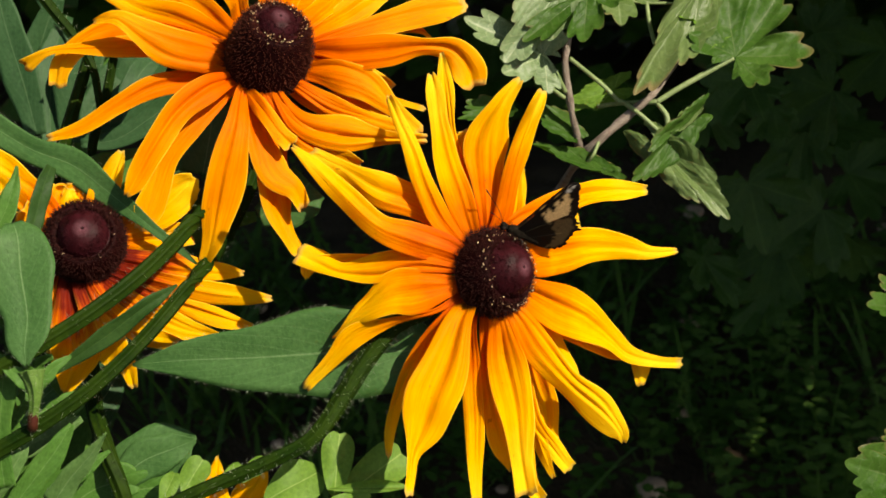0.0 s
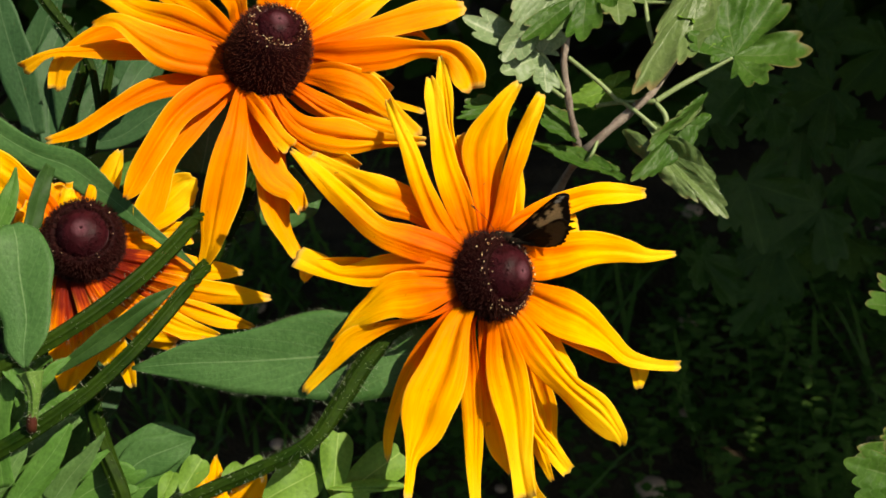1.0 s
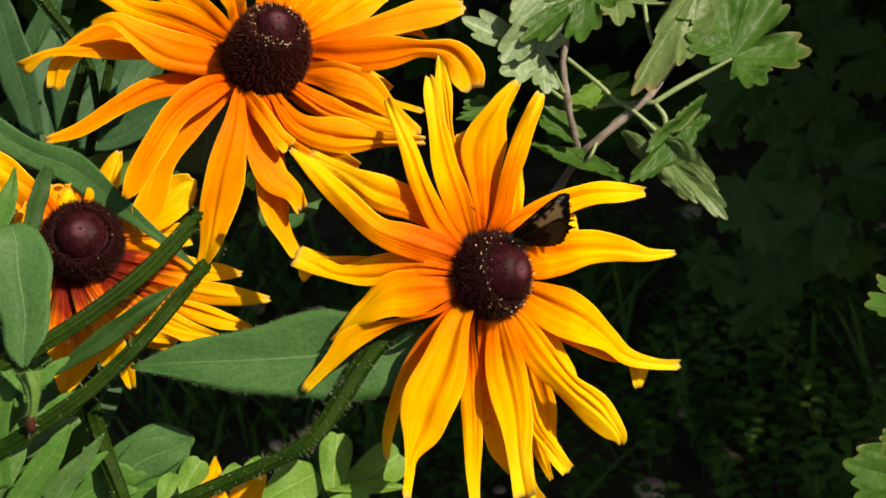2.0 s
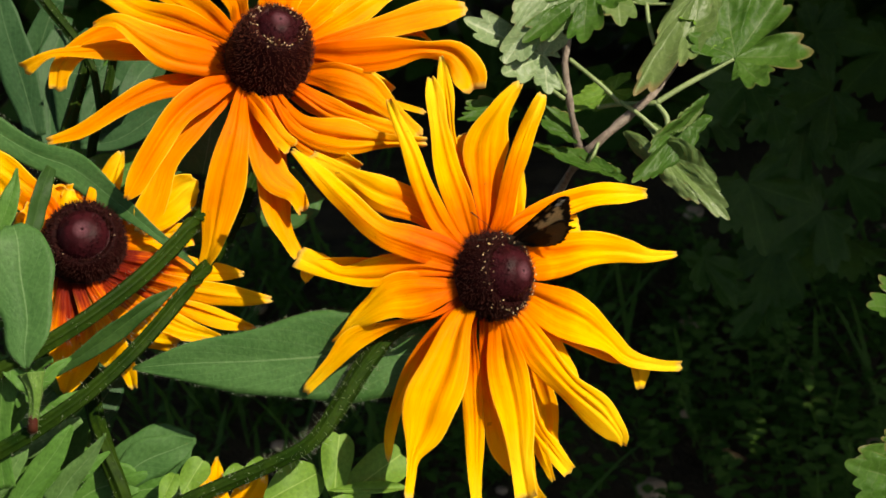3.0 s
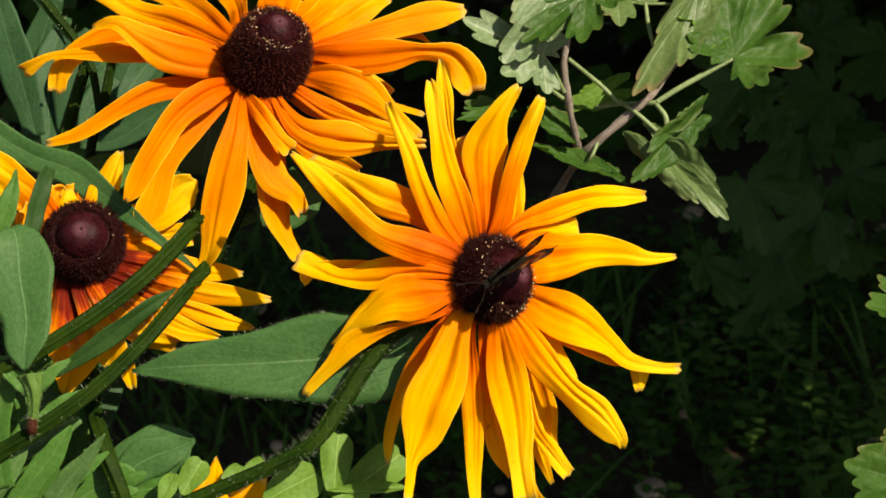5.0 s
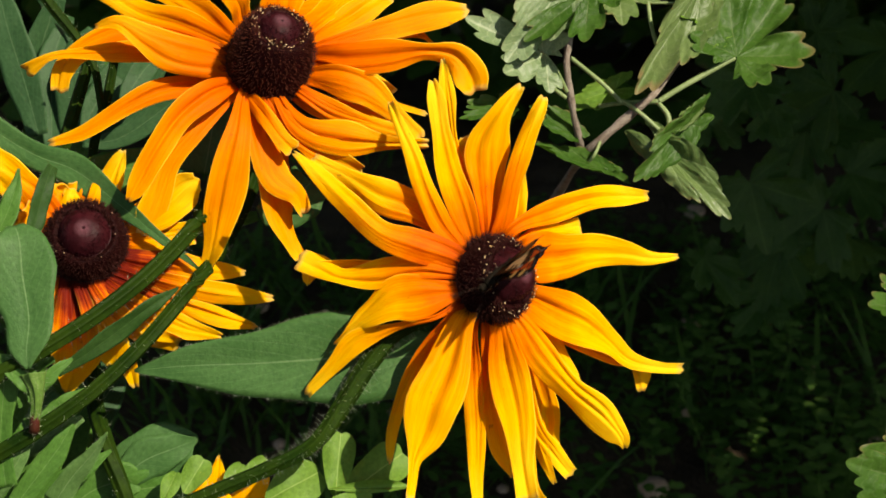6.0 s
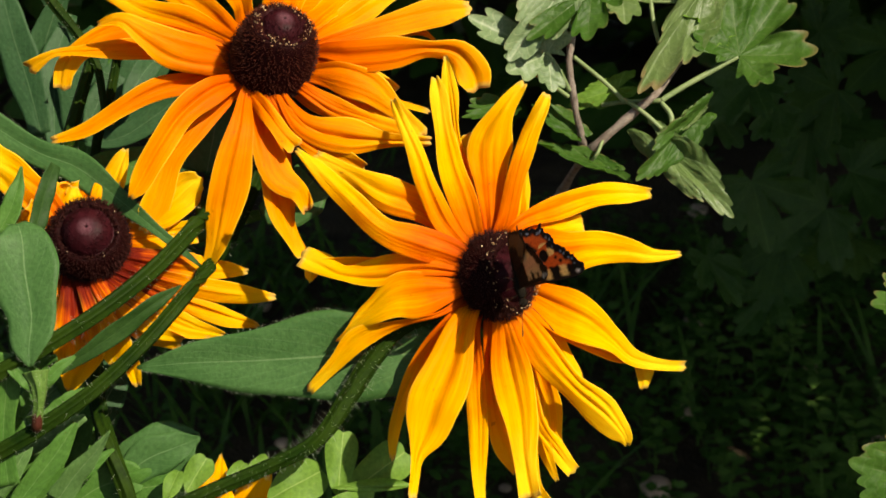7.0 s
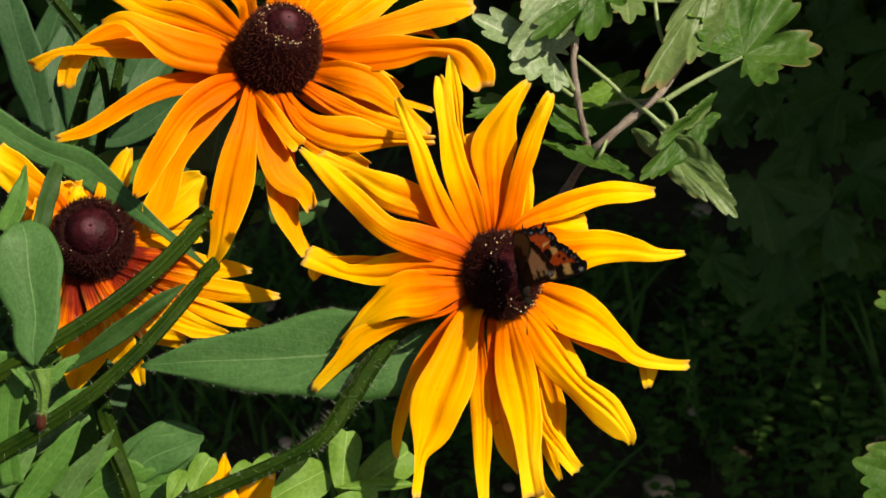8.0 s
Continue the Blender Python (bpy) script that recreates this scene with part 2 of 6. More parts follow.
def ribbon(rows, count=20, cols=9, thick=0.35, cross=None, wave=0.0, notch=0.0, seed=0, blunt=0.0, twist=0.0):
    """A thin curved blade. rows: place, half width and roll in degrees along its midrib, in millimetres."""
    c = spline(rows, count)
    rng = np.random.RandomState(seed)
    tangent = np.gradient(c[:, :3], axis=0)
    tangent /= np.linalg.norm(tangent, axis=1)[:, None]
    way = c[-1, :3] - c[0, :3]
    az = math.atan2(way[1], way[0])
    side = np.array([-math.sin(az), math.cos(az), 0.0])
    side = side - tangent * (tangent @ side)[:, None]
    side /= np.linalg.norm(side, axis=1)[:, None]
    up = np.cross(tangent, side)
    swing = twist * np.sin(np.linspace(0, 5, count) + rng.rand() * 6.28) * np.linspace(0, 1, count)
    roll = np.radians(c[:, 4] + swing)[:, None]
    w = side * np.cos(roll) + up * np.sin(roll)
    n = np.cross(tangent, w)
    u = np.linspace(-1, 1, cols)
    phase = rng.rand(4) * 6.28
    top, low, uvs = [], [], []
    for i in range(count):
        v = i / (count - 1)
        half = max(c[i, 3], 0.15)
        if blunt and v > 1 - blunt:
            half *= math.sqrt(max(0.02, 1 - ((v - 1 + blunt) / blunt) ** 2))
        for x in u:
            lift = cross(x, v) * half if cross else 0.0
            lift += wave * abs(x) * math.sin(v * 9 + phase[0] + x * 1.5) * math.sin(v * 4 + phase[1])
            edge = 1 + 0.05 * math.sin(v * 17 + phase[2] + x) * abs(x)
            tip = notch * (0.6 * math.cos(x * 5.0 + phase[3]) - x * x) * max(0.0, v - 0.86) / 0.14
            p = c[i, :3] + w[i] * (x * half * edge) + n[i] * lift + tangent[i] * tip
            top.append(p)
            low.append(p - n[i] * thick * (1 - 0.8 * x * x))
            uvs.append(((x + 1) / 2, v))
    verts = np.array(top + low) * MM
    off = count * cols
    faces = []
    for i in range(count - 1):
        for j in range(cols - 1):
            a = i * cols + j
            faces.append((a, a + cols, a + cols + 1, a + 1))
            faces.append((off + a, off + a + 1, off + a + cols + 1, off + a + cols))
        a, b = i * cols, i * cols + cols - 1
        faces.append((a, off + a, off + a + cols, a + cols))
        faces.append((b, b + cols, off + b + cols, off + b))
    for j in range(cols - 1):
        a, b = j, (count - 1) * cols + j
        faces.append((a, a + 1, off + a + 1, off + a))
        faces.append((b, off + b, off + b + 1, b + 1))
    return verts, faces, uvs + uvs


def petal_cross(seed):
    """A soft channel, a few narrow pleats along the petal and edges that roll, a little different on each."""
    rng = np.random.RandomState(seed + 900)
    pleats = [(rng.uniform(-0.7, 0.7), rng.uniform(0.06, 0.16), rng.uniform(-0.17, 0.11)) for _ in range(rng.randint(3, 6))]
    channel, back = rng.uniform(-0.16, 0.28), rng.uniform(-0.12, 0.42)
    curl, turned = rng.uniform(0.0, 0.55), rng.choice((-1, 1))
    pinch, phase = rng.uniform(0.1, 0.7), rng.uniform(0, 6.28)

    def shape(x, v):
        lift = -channel * math.exp(-(x / 0.3) ** 2) - back * x * x * (0.4 + 0.6 * v)
        for at, wide, deep in pleats:
            wander = at * (0.5 + 0.5 * math.sin(math.pi * min(1.0, v * 1.1 + 0.1))) + 0.05 * math.sin(v * 5 + phase)
            lift += deep * math.exp(-((x - wander) / wide) ** 2) * min(1.0, 3.5 * (1.02 - v))
        lift += curl * max(0.0, turned * x - 0.45) ** 2 * math.sin(v * 4 + phase)
        return lift + pinch * max(0.0, v - 0.82) / 0.18 * (abs(x) ** 1.5 - 0.3)

    return shape


def leaf_cross(x, v):
    return 0.22 * abs(x) - 0.10 * x * x


PETALS = {"orange": PETAL, "gold": GOLD_PETAL, "red": RED_PETAL, "yellow": YELLOW_PETAL}
counter = [0]


def petal(plant, head, rows, bloom=None):
    counter[0] += 1
    verts, faces, uvs = ribbon(rows, 34, 23, 0.35, petal_cross(counter[0]), 0.9, 0.5, counter[0], 0.0, 16)
    return part("petal", mesh_of("petal", verts, faces, PETALS[bloom or plant.get("bloom", "orange")], uvs), plant, "", to_thing(plant, head))


def to_thing(plant, m):
    return Matrix.Translation(-plant.location) @ m


def head_pose(at, axis):
    """A flower head's pose: its z along the axis of the disc."""
    z = Vector(axis).normalized()
    x = Vector((0, 0.422618, 0.906308)).cross(z).normalized()
    y = z.cross(x)
    m = Matrix((x, y, z)).transposed().to_4x4()
    m.translation = Vector(at) * MM
    return m


def tube_mesh(rows, sides=36, count=60, ribs=0.13, seed=0):
    c = spline(rows, count)
    t = np.gradient(c[:, :3], axis=0)
    t /= np.linalg.norm(t, axis=1)[:, None]
    a = np.cross(t, (0.3, 0.9, 0.2))
    a /= np.linalg.norm(a, axis=1)[:, None]
    b = np.cross(t, a)
    ang = np.arange(sides) * 2 * math.pi / sides
    verts, faces = [], []
    for i in range(count):
        for k in ang:
            r = max(c[i, 3], 0.04) * (1 + ribs * math.cos(6 * k + 0.4 + i * 0.012) + 0.5 * ribs * math.cos(13 * k + i * 0.02))
            verts.append((c[i, :3] + r * (a[i] * math.cos(k) + b[i] * math.sin(k))) * MM)
    for i in range(count - 1):
        for k in range(sides):
            p, q = i * sides + k, i * sides + (k + 1) % sides
            faces.append((p, q, q + sides, p + sides))
    faces.append(tuple(range(sides - 1, -1, -1)))
    faces.append(tuple(range((count - 1) * sides, count * sides)))
    return verts, faces, c, a, b


def hairs(roots, ways, length, rng, thick=0.07):
    """Bristles: slim three-sided spikes, given roots and ways in millimetres."""
    verts, faces = [], []
    for root, way in zip(roots, ways):
        way = way + rng.normal(0, 0.28, 3)
        way /= np.linalg.norm(way)
        size = length * rng.uniform(0.45, 1.15)
        a = np.cross(way, (0.31, 0.52, 0.8))
        a /= np.linalg.norm(a)
        b = np.cross(way, a)
        k = len(verts)
        bend = rng.normal(0, 0.12, 3) * size
        for ang in (0, 2.09, 4.19):
            verts.append((root + thick * (a * math.cos(ang) + b * math.sin(ang))) * MM)
        for ang in (0, 2.09, 4.19):
            verts.append((root + way * size * 0.6 + 0.6 * thick * (a * math.cos(ang) + b * math.sin(ang))) * MM)
        verts.append((root + way * size + bend) * MM)
        for i in range(3):
            j = (i + 1) % 3
            faces += [(k + i, k + j, k + 3 + j, k + 3 + i), (k + 3 + i, k + 3 + j, k + 6)]
    return verts, faces


def stem(plant, rows, name="stem", hair=700, length=2.2, upto=0.75, skin=None):
    hair = hair // 2
    at = Matrix.Translation(-plant.location)
    verts, faces, c, a, b = tube_mesh(rows)
    ob = part(name, mesh_of(name, verts, faces, skin or STEM), plant, "", at)
    rng = np.random.RandomState(len(rows) * 7 + hair)
    pick = rng.randint(2, int(len(c) * upto), hair)
    ang = rng.rand(hair) * 6.283
    ways = a[pick] * np.cos(ang)[:, None] + b[pick] * np.sin(ang)[:, None]
    mid = (c[pick, :3] + (c[pick - 1, :3] - c[pick, :3]) * rng.rand(hair)[:, None])
    hv, hf = hairs(mid + ways * c[pick, 3][:, None] * 0.95, ways, length, rng, 0.034)
    part("stem_fuzz", mesh_of("stem_fuzz", hv, hf, HAIR), ob, "short stiff white bristles", kind="stuff")
    return ob


def leaf(plant, rows, material=None, fringe=260, label="", hair_length=1.6, thick=0.5, blunt=0.0):
    counter[0] += 1
    at = Matrix.Translation(-plant.location)
    verts, faces, uvs = ribbon(rows, 30, 11, thick, leaf_cross, 0.5, 0.0, counter[0], blunt)
    ob = part("leaf", mesh_of("leaf", verts, faces, material or LEAF, uvs), plant, label, at)
    if fringe:
        rng = np.random.RandomState(counter[0])
        grid = verts[:330].reshape(30, 11, 3) / MM
        i = rng.randint(0, 29, fringe)
        f = rng.rand(fringe)[:, None]
        e = rng.randint(0, 2, fringe) * 10
        root = grid[i, e] * (1 - f) + grid[i + 1, e] * f
        way = root - grid[i, 5]
        way /= np.linalg.norm(way, axis=1)[:, None] + 1e-9
        hv, hf = hairs(root, way, hair_length * 0.9, rng, 0.024)
        part("leaf_fringe", mesh_of("leaf_fringe", hv, hf, HAIR), ob, "fine pale hairs along the margin", kind="stuff")
    return ob


DISC = ((0.99, 0.0), (1.04, 0.14), (1.05, 0.32), (1.01, 0.54), (0.93, 0.71), (0.80, 0.83))


def cone(plant, head, radius, height, seed, crown=0.62, taper=1.0, level=0.83, whisker=2.0, dusty=0.24, chaff=None, spike=1.4, ragged=0.055, wider=0.0):
    """The dark disc: bristly florets up its sides, a raised ring tipped with pollen, and a low crown of closed florets inside it."""
    m = to_thing(plant, head)
    rng = np.random.RandomState(seed)
    sides = 44
    rise = 1 - level
    inner = [(crown, level - 0.03), (crown * 0.92, level + 0.18 * rise), (crown * 0.7, level + 0.68 * rise), (crown * 0.42, 1 - 0.06 * rise), (crown * 0.16, 1 - 0.02 * rise), (crown * 0.07, 0.985), (0.01, 0.955)]
    ring = (0.80 * taper + crown) / 2 + wider
    side_rows = np.array([(r * (1 + (taper - 1) * z * 1.2), z) for r, z in ((r, z * level / 0.83) for r, z in DISC)])
    rows = spline([(r, z, 0) for r, z in side_rows] + [(r, z, 0) for r, z in inner], 60)
    verts, faces = [], []
    for r, z, _ in rows:
        for k in range(sides):
            ang = k * 2 * math.pi / sides
            bump = 1 + 0.012 * math.sin(3 * ang + seed)
            verts.append((max(r, 0.005) * radius * bump * math.cos(ang) * MM, max(r, 0.005) * radius * bump * math.sin(ang) * MM, (height * z - 2.8) * MM))
    for i in range(len(rows) - 1):
        for k in range(sides):
            p, q = i * sides + k, i * sides + (k + 1) % sides
            faces.append((p, q, q + sides, p + sides))
    faces.append(tuple(range(sides - 1, -1, -1)))
    me = mesh_of("cone", verts, faces, CONE)
    me.materials.append(CROWN)
    top = len(rows) * len(inner) // (len(inner) + len(DISC))
    for f in me.polygons:
        if f.index >= (len(rows) - 1 - top + 4) * sides and len(f.vertices) == 4:
            f.material_index = 1
    body = part("cone", me, plant, "domed dark purple-brown disc", m)
    roots, ways = [], []
    path = spline([(r, z, 0) for r, z in side_rows], 200)
    total = 2300
    for i in range(total):
        s = ((i + 0.5) / total) ** 1.0
        ang = i * 2.399963 + rng.normal(0, 0.06)
        r, z, _ = path[int(s * 199)]
        lean = 0.25 + 1.9 * max(0.0, s - 0.55)
        roots.append((r * radius * math.cos(ang), r * radius * math.sin(ang), height * z - 2.8))
        ways.append((math.cos(ang), math.sin(ang), lean))
    hv, hf = hairs(np.array(roots), np.array(ways), spike, rng, 0.10)
    part("floret_texture", mesh_of("floret_texture", hv, hf, chaff or BRISTLE), body, "bristly dark brown florets", kind="stuff")
    roots, ways, tips = [], [], []
    for i in range(330):
        ang = rng.rand() * 6.283
        off = rng.normal(0, ragged)
        r = radius * (ring + off)
        base = np.array((r * math.cos(ang), r * math.sin(ang), height * (level - 0.02 - 1.1 * max(0.0, off + wider)) - 2.8))
        way = np.array((0.45 * math.cos(ang), 0.45 * math.sin(ang), 1.0)) + rng.normal(0, 0.14, 3)
        way /= np.linalg.norm(way)
        roots.append(base)
        ways.append(way)
        if rng.rand() < dusty:
            tips.append(base + way * rng.uniform(1.2, 2.0))
    hv, hf = hairs(np.array(roots), np.array(ways), whisker, rng, 0.16)
    part("ring_texture", mesh_of("ring_texture", hv, hf, chaff or BRISTLE), body, "raised ring of open florets", kind="stuff")
    kv, kf = [], []
    face = spline([(r, z, 0) for r, z in inner], 100)
    for i in range(520):
        s = i / 520
        r, z, _ = face[int(min(99, 100 * (1 - math.sqrt(1 - s) * 0.97)))]
        ang = i * 2.399963
        k = len(kv)
        centre = np.array((r * radius * math.cos(ang), r * radius * math.sin(ang), height * z - 2.8))
        out = np.array((math.cos(ang) * r, math.sin(ang) * r, 1.1 - r))
        out /= np.linalg.norm(out)
        a = np.cross(out, (0.2, 0.5, 0.9))
        a /= np.linalg.norm(a)
        b = np.cross(out, a)
        wide = rng.uniform(0.14, 0.24)
        for q in range(5):
            kv.append((centre - 0.06 * out + wide * (a * math.cos(q * 1.2566) + b * math.sin(q * 1.2566))) * MM)
        kv.append((centre + rng.uniform(0.1, 0.3) * out) * MM)
        for q in range(5):
            kf.append((k + q, k + (q + 1) % 5, k + 5))
    roots, ways = [], []
    for i in range(260):
        r, z, _ = face[int(rng.uniform(2, 46))]
        ang = rng.rand() * 6.283
        roots.append((r * radius * math.cos(ang), r * radius * math.sin(ang), height * z - 2.8))
        ways.append((0.5 * math.cos(ang), 0.5 * math.sin(ang), 1.0))
    hv, hf = hairs(np.array(roots), np.array(ways), 0.8, rng, 0.12)
    base = len(kv)
    kv += hv
    kf += [tuple(base + q for q in f) for f in hf]
    part("crown_texture", mesh_of("crown_texture", kv, kf, CROWN), body, "tight closed florets", kind="stuff")
    pv, pf = [], []
    for centre in tips:
        size = rng.uniform(0.12, 0.30)
        k = len(pv)
        for d in ((1, 0, 0), (-1, 0, 0), (0, 1, 0), (0, -1, 0), (0, 0, 1), (0, 0, -1)):
            pv.append((centre + np.array(d) * size) * MM)
        for a in (0, 1):
            for b in (2, 3):
                for e in (4, 5):
                    pf.append((k + a, k + b, k + e))
    part("pollen", mesh_of("pollen", pv, pf, POLLEN), body, "pale yellow pollen grains in a ring", kind="stuff")
    return body


def lobed_blade(size, width, fold, seed, rings=14, around=144, deep=0.58, teeth=0.2):
    """A palmate leaf with five rounded, toothed lobes, its stalk at the origin, its tip at x = size; z is its upper side."""
    rng = np.random.RandomState(seed)
    lobes = [(0.0, 1.0, 0.50), (0.92, 0.86, 0.50), (-0.92, 0.86, 0.50), (1.85, 0.62, 0.52), (-1.85, 0.62, 0.52)]
    lobes = [(a + rng.normal(0, 0.07), r * rng.uniform(0.86, 1.08), w * rng.uniform(0.92, 1.1)) for a, r, w in lobes]
    verts, uvs, faces = [], [], []
    wob = rng.rand(4) * 6.28
    for q in range(rings + 1):
        f = q / rings
        for k in range(around + 1):
            ang = -2.6 + 5.2 * k / around
            r, near, tooth = 0.30, 9.0, 0.0
            for a, lr, lw in lobes:
                d = abs(ang - a) / lw
                g = lr * (1 - deep * d**2.9)
                if g > r:
                    r, tooth = g, abs(math.cos((ang - a) / lw * 4.6)) - 0.5
                near = min(near, abs(ang - a))
            r *= 1 + teeth * tooth * f**3
            x, y = size * r * f * math.cos(ang), size * width * 0.62 * r * f * math.sin(ang)
            z = size * (0.07 * min(near, 0.45) * f - 0.09 * f * f * math.cos(ang + wob[1]) + 0.04 * math.sin(ang * 3 + wob[2]) * f * f + 0.03 * math.sin(7 * f + wob[3]) * f)
            z += size * 0.010 * f * math.sin(f * 26 - near * 22)
            z += abs(y) * math.tan(radians(fold)) * 0.8
            verts.append((x * MM, y * MM, z * MM))
            uvs.append((0.5 + min(near, 0.6) * (0.25 + f) * 0.8, f))
    n = around + 1
    for q in range(rings):
        for k in range(around):
            a = q * n + k
            faces.append((a, a + n, a + n + 1, a + 1))
    return verts, faces, uvs


def currant_leaf(bush, base, tip, normal, width, fold, seed, material=None):
    b, t = Vector(base) * MM, Vector(tip) * MM
    x = (t - b)
    size = x.length / MM
    x.normalize()
    z = Vector(normal)
    z = (z - x * z.dot(x)).normalized()
    y = z.cross(x)
    m = Matrix((x, y, z)).transposed().to_4x4()
    m.translation = b
    verts, faces, uvs = lobed_blade(size, width, fold, seed, deep=0.5 if width > 0.8 else 0.2, teeth=0.2 if width > 0.8 else 0.09)
    return part("leaf", mesh_of("leaf", verts, faces, material or BUSH_LEAF, uvs), bush, "", to_thing(bush, m))


def leaflet(plant, base, tip, normal, width, seed):
    """A rounded leaflet, broadest past its middle, with a shallow notch at the tip."""
    b, t = Vector(base) * MM, Vector(tip) * MM
    x = t - b
    size = x.length
    x.normalize()
    z = Vector(normal)
    z = (z - x * z.dot(x)).normalized()
    m = Matrix((x, z.cross(x), z)).transposed().to_4x4()
    m.translation = b
    rng = np.random.RandomState(seed + 50)
    wob = rng.rand(3) * 6.28
    rings, around = 7, 48
    verts, uvs, faces = [], [], []
    for q in range(rings + 1):
        f = q / rings
        for k in range(around):
            a = k * 2 * math.pi / around
            px = 0.54 + 0.47 * math.cos(a) - 0.05 * math.exp(-(a if a < math.pi else 2 * math.pi - a) ** 2 / 0.03)
            py = 0.5 * width * math.sin(a) * (0.80 + 0.30 * math.cos(a)) * (1 + 0.04 * math.sin(4 * a + wob[0]))
            px, py = 0.5 + (px - 0.5) * f, py * f
            pz = 0.10 * abs(py) / width + 0.05 * math.sin(3 * a + wob[1]) * f * f - 0.10 * (px - 0.4) ** 2
            verts.append((px * size, py * size, pz * size))
            uvs.append((0.5 + py / width, px))
    for q in range(rings):
        for k in range(around):
            a, c = q * around + k, q * around + (k + 1) % around
            faces.append((a, a + around, c + around, c))
    return part("leaf", mesh_of("leaf", verts, faces, LIME, uvs), plant, "", to_thing(plant, m))


# ---- ground ----
def ground_height(x, y):
    return 0.012 * noise.noise(Vector((x * 6, y * 6, 0.3))) + 0.006 * noise.noise(Vector((x * 25, y * 25, 1.7)))


def build_ground():
    edges = [-60, -25, -10, -5, -3] + [round(-2 + 0.04 * i, 3) for i in range(101)] + [3, 5, 10, 25, 60]
    k = len(edges)
    verts = [(x, y + 0.8, ground_height(x, y) if abs(x) < 2.5 and abs(y) < 2.5 else 0.0) for y in edges for x in edges]
    faces = [(j * k + i, j * k + i + 1, (j + 1) * k + i + 1, (j + 1) * k + i) for j in range(k - 1) for i in range(k - 1)]
    ob = new("ground", mesh_of("ground", verts, faces, SOIL))
    tagged(ob, "dark crumbly garden soil in deep shade", "ground", kind="structure")


build_ground()

# ---- coneflowers ----
HEAD_MAIN = head_pose((11.9, -3, 493.6), (0.602, -0.676, 0.426))
HEAD_UPPER = head_pose((-46.5, 49.8, 531.4), (0.22, -0.294, 0.93))
HEAD_REAR = head_pose((-93.3, 20.2, 492), (0.1, -0.689, 0.718))
HEAD_LOW = head_pose((-55.3, -8.9, 410), (0.101, 0.018, 0.995))

main = thing("coneflower", (-0.14, 0.04, 0), "orange-yellow coneflower with a dark domed centre on a curved hairy stem", "flower", "coneflowers")
main["bloom"] = "gold"
stem(main, [(11.9, -0.3, 492.2, 4.27), (8, 0.4, 489, 3.14), (-2, 0.6, 482.4, 2.05), (-12, -4.6, 479.5, 2.15), (-18.9, -8.8, 472.8, 2.28), (-24.9, -14.3, 464.7, 2.14), (-32.4, -20.6, 456.4, 1.89), (-44.6, -23.4, 450.4, 1.78), (-61.4, -26.2, 443.7, 1.78), (-82.9, -29.3, 432.4, 1.79), (-104.4, -34.1, 403.1, 1.82), (-127.3, -29.9, 294, 2.12)], hair=1500, length=2.7)
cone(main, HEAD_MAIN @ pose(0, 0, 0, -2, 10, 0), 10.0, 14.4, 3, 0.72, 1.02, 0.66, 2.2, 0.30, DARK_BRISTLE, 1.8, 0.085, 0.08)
petal(main, HEAD_MAIN, [(3, 5.8, -1.5, 1.8, -39), (7, 13.5, 1.6, 2.5, -39), (8.6, 20.6, 2.4, 2.3, -35), (9.3, 27, 3.5, 1.1, -34)])
petal(main, HEAD_MAIN, [(-1.1, 6.4, -1.5, 1.8, -38), (-4.1, 24.1, -4.5, 2.2, -38), (-5.8, 37.5, -5.4, 1.6, -38), (-7.1, 48.4, -4.3, 2.1, -37), (-7.8, 56.1, -4.1, 0.5, -38)])
petal(main, HEAD_MAIN, [(0.2, 6.5, -1.5, 1.2, -36), (0.7, 23.3, -2.7, 1.4, -36), (-0.8, 32.3, -5.6, 2.8, -37), (-0.3, 36.8, -5, 1.9, -38)])
petal(main, HEAD_MAIN, [(0.1, 6.5, -1.5, 1.6, -37), (0.2, 12.6, 0.1, 2, -37), (0, 23.5, 1.1, 4.3, -36), (-0.6, 33.2, 2.9, 5.5, -32), (0.8, 40.8, 7.3, 2.8, -33), (4.7, 47.6, 10.9, 1.4, -39)])
petal(main, HEAD_MAIN, [(1.1, 6.4, -1.5, 1.8, -28), (2.2, 12.8, 3, 2.4, -28), (2.7, 24.1, 8.2, 2.3, -29), (4.1, 32.5, 11.5, 2.5, -34), (6.5, 39.7, 14, 2.1, -38), (8.7, 44.3, 14.9, 1.3, -32)])
petal(main, HEAD_MAIN, [(2.3, 6.1, -1.5, 1.4, 0), (4.7, 12.4, 4.9, 1.7, 0), (17.5, 16.6, 4.9, 3.1, -7), (29.3, 19.9, 5.4, 3, -12), (40.4, 21, 5.2, 2.9, -4), (49.8, 20.8, 6.5, 1.3, 3)])
petal(main, HEAD_MAIN, [(4.7, 4.5, -1.5, 1.2, -2), (11.6, 10.9, 3.6, 1.5, -2), (22.8, 12.8, 2.3, 1.9, -7), (29.9, 13.6, 1.5, 2.3, 7)])
petal(main, HEAD_MAIN, [(5.9, 2.7, -1.5, 1.8, 1), (9.4, 4.2, 5.1, 6.1, 1), (22.1, 5.4, 3.5, 5.7, 6), (32.5, 6.5, 2.7, 4.7, 6), (44.2, 6.1, 2.8, 3.1, 6), (53, 4.8, 3.1, 1.8, -7), (61.2, 5, 4.3, 0.8, 19)])
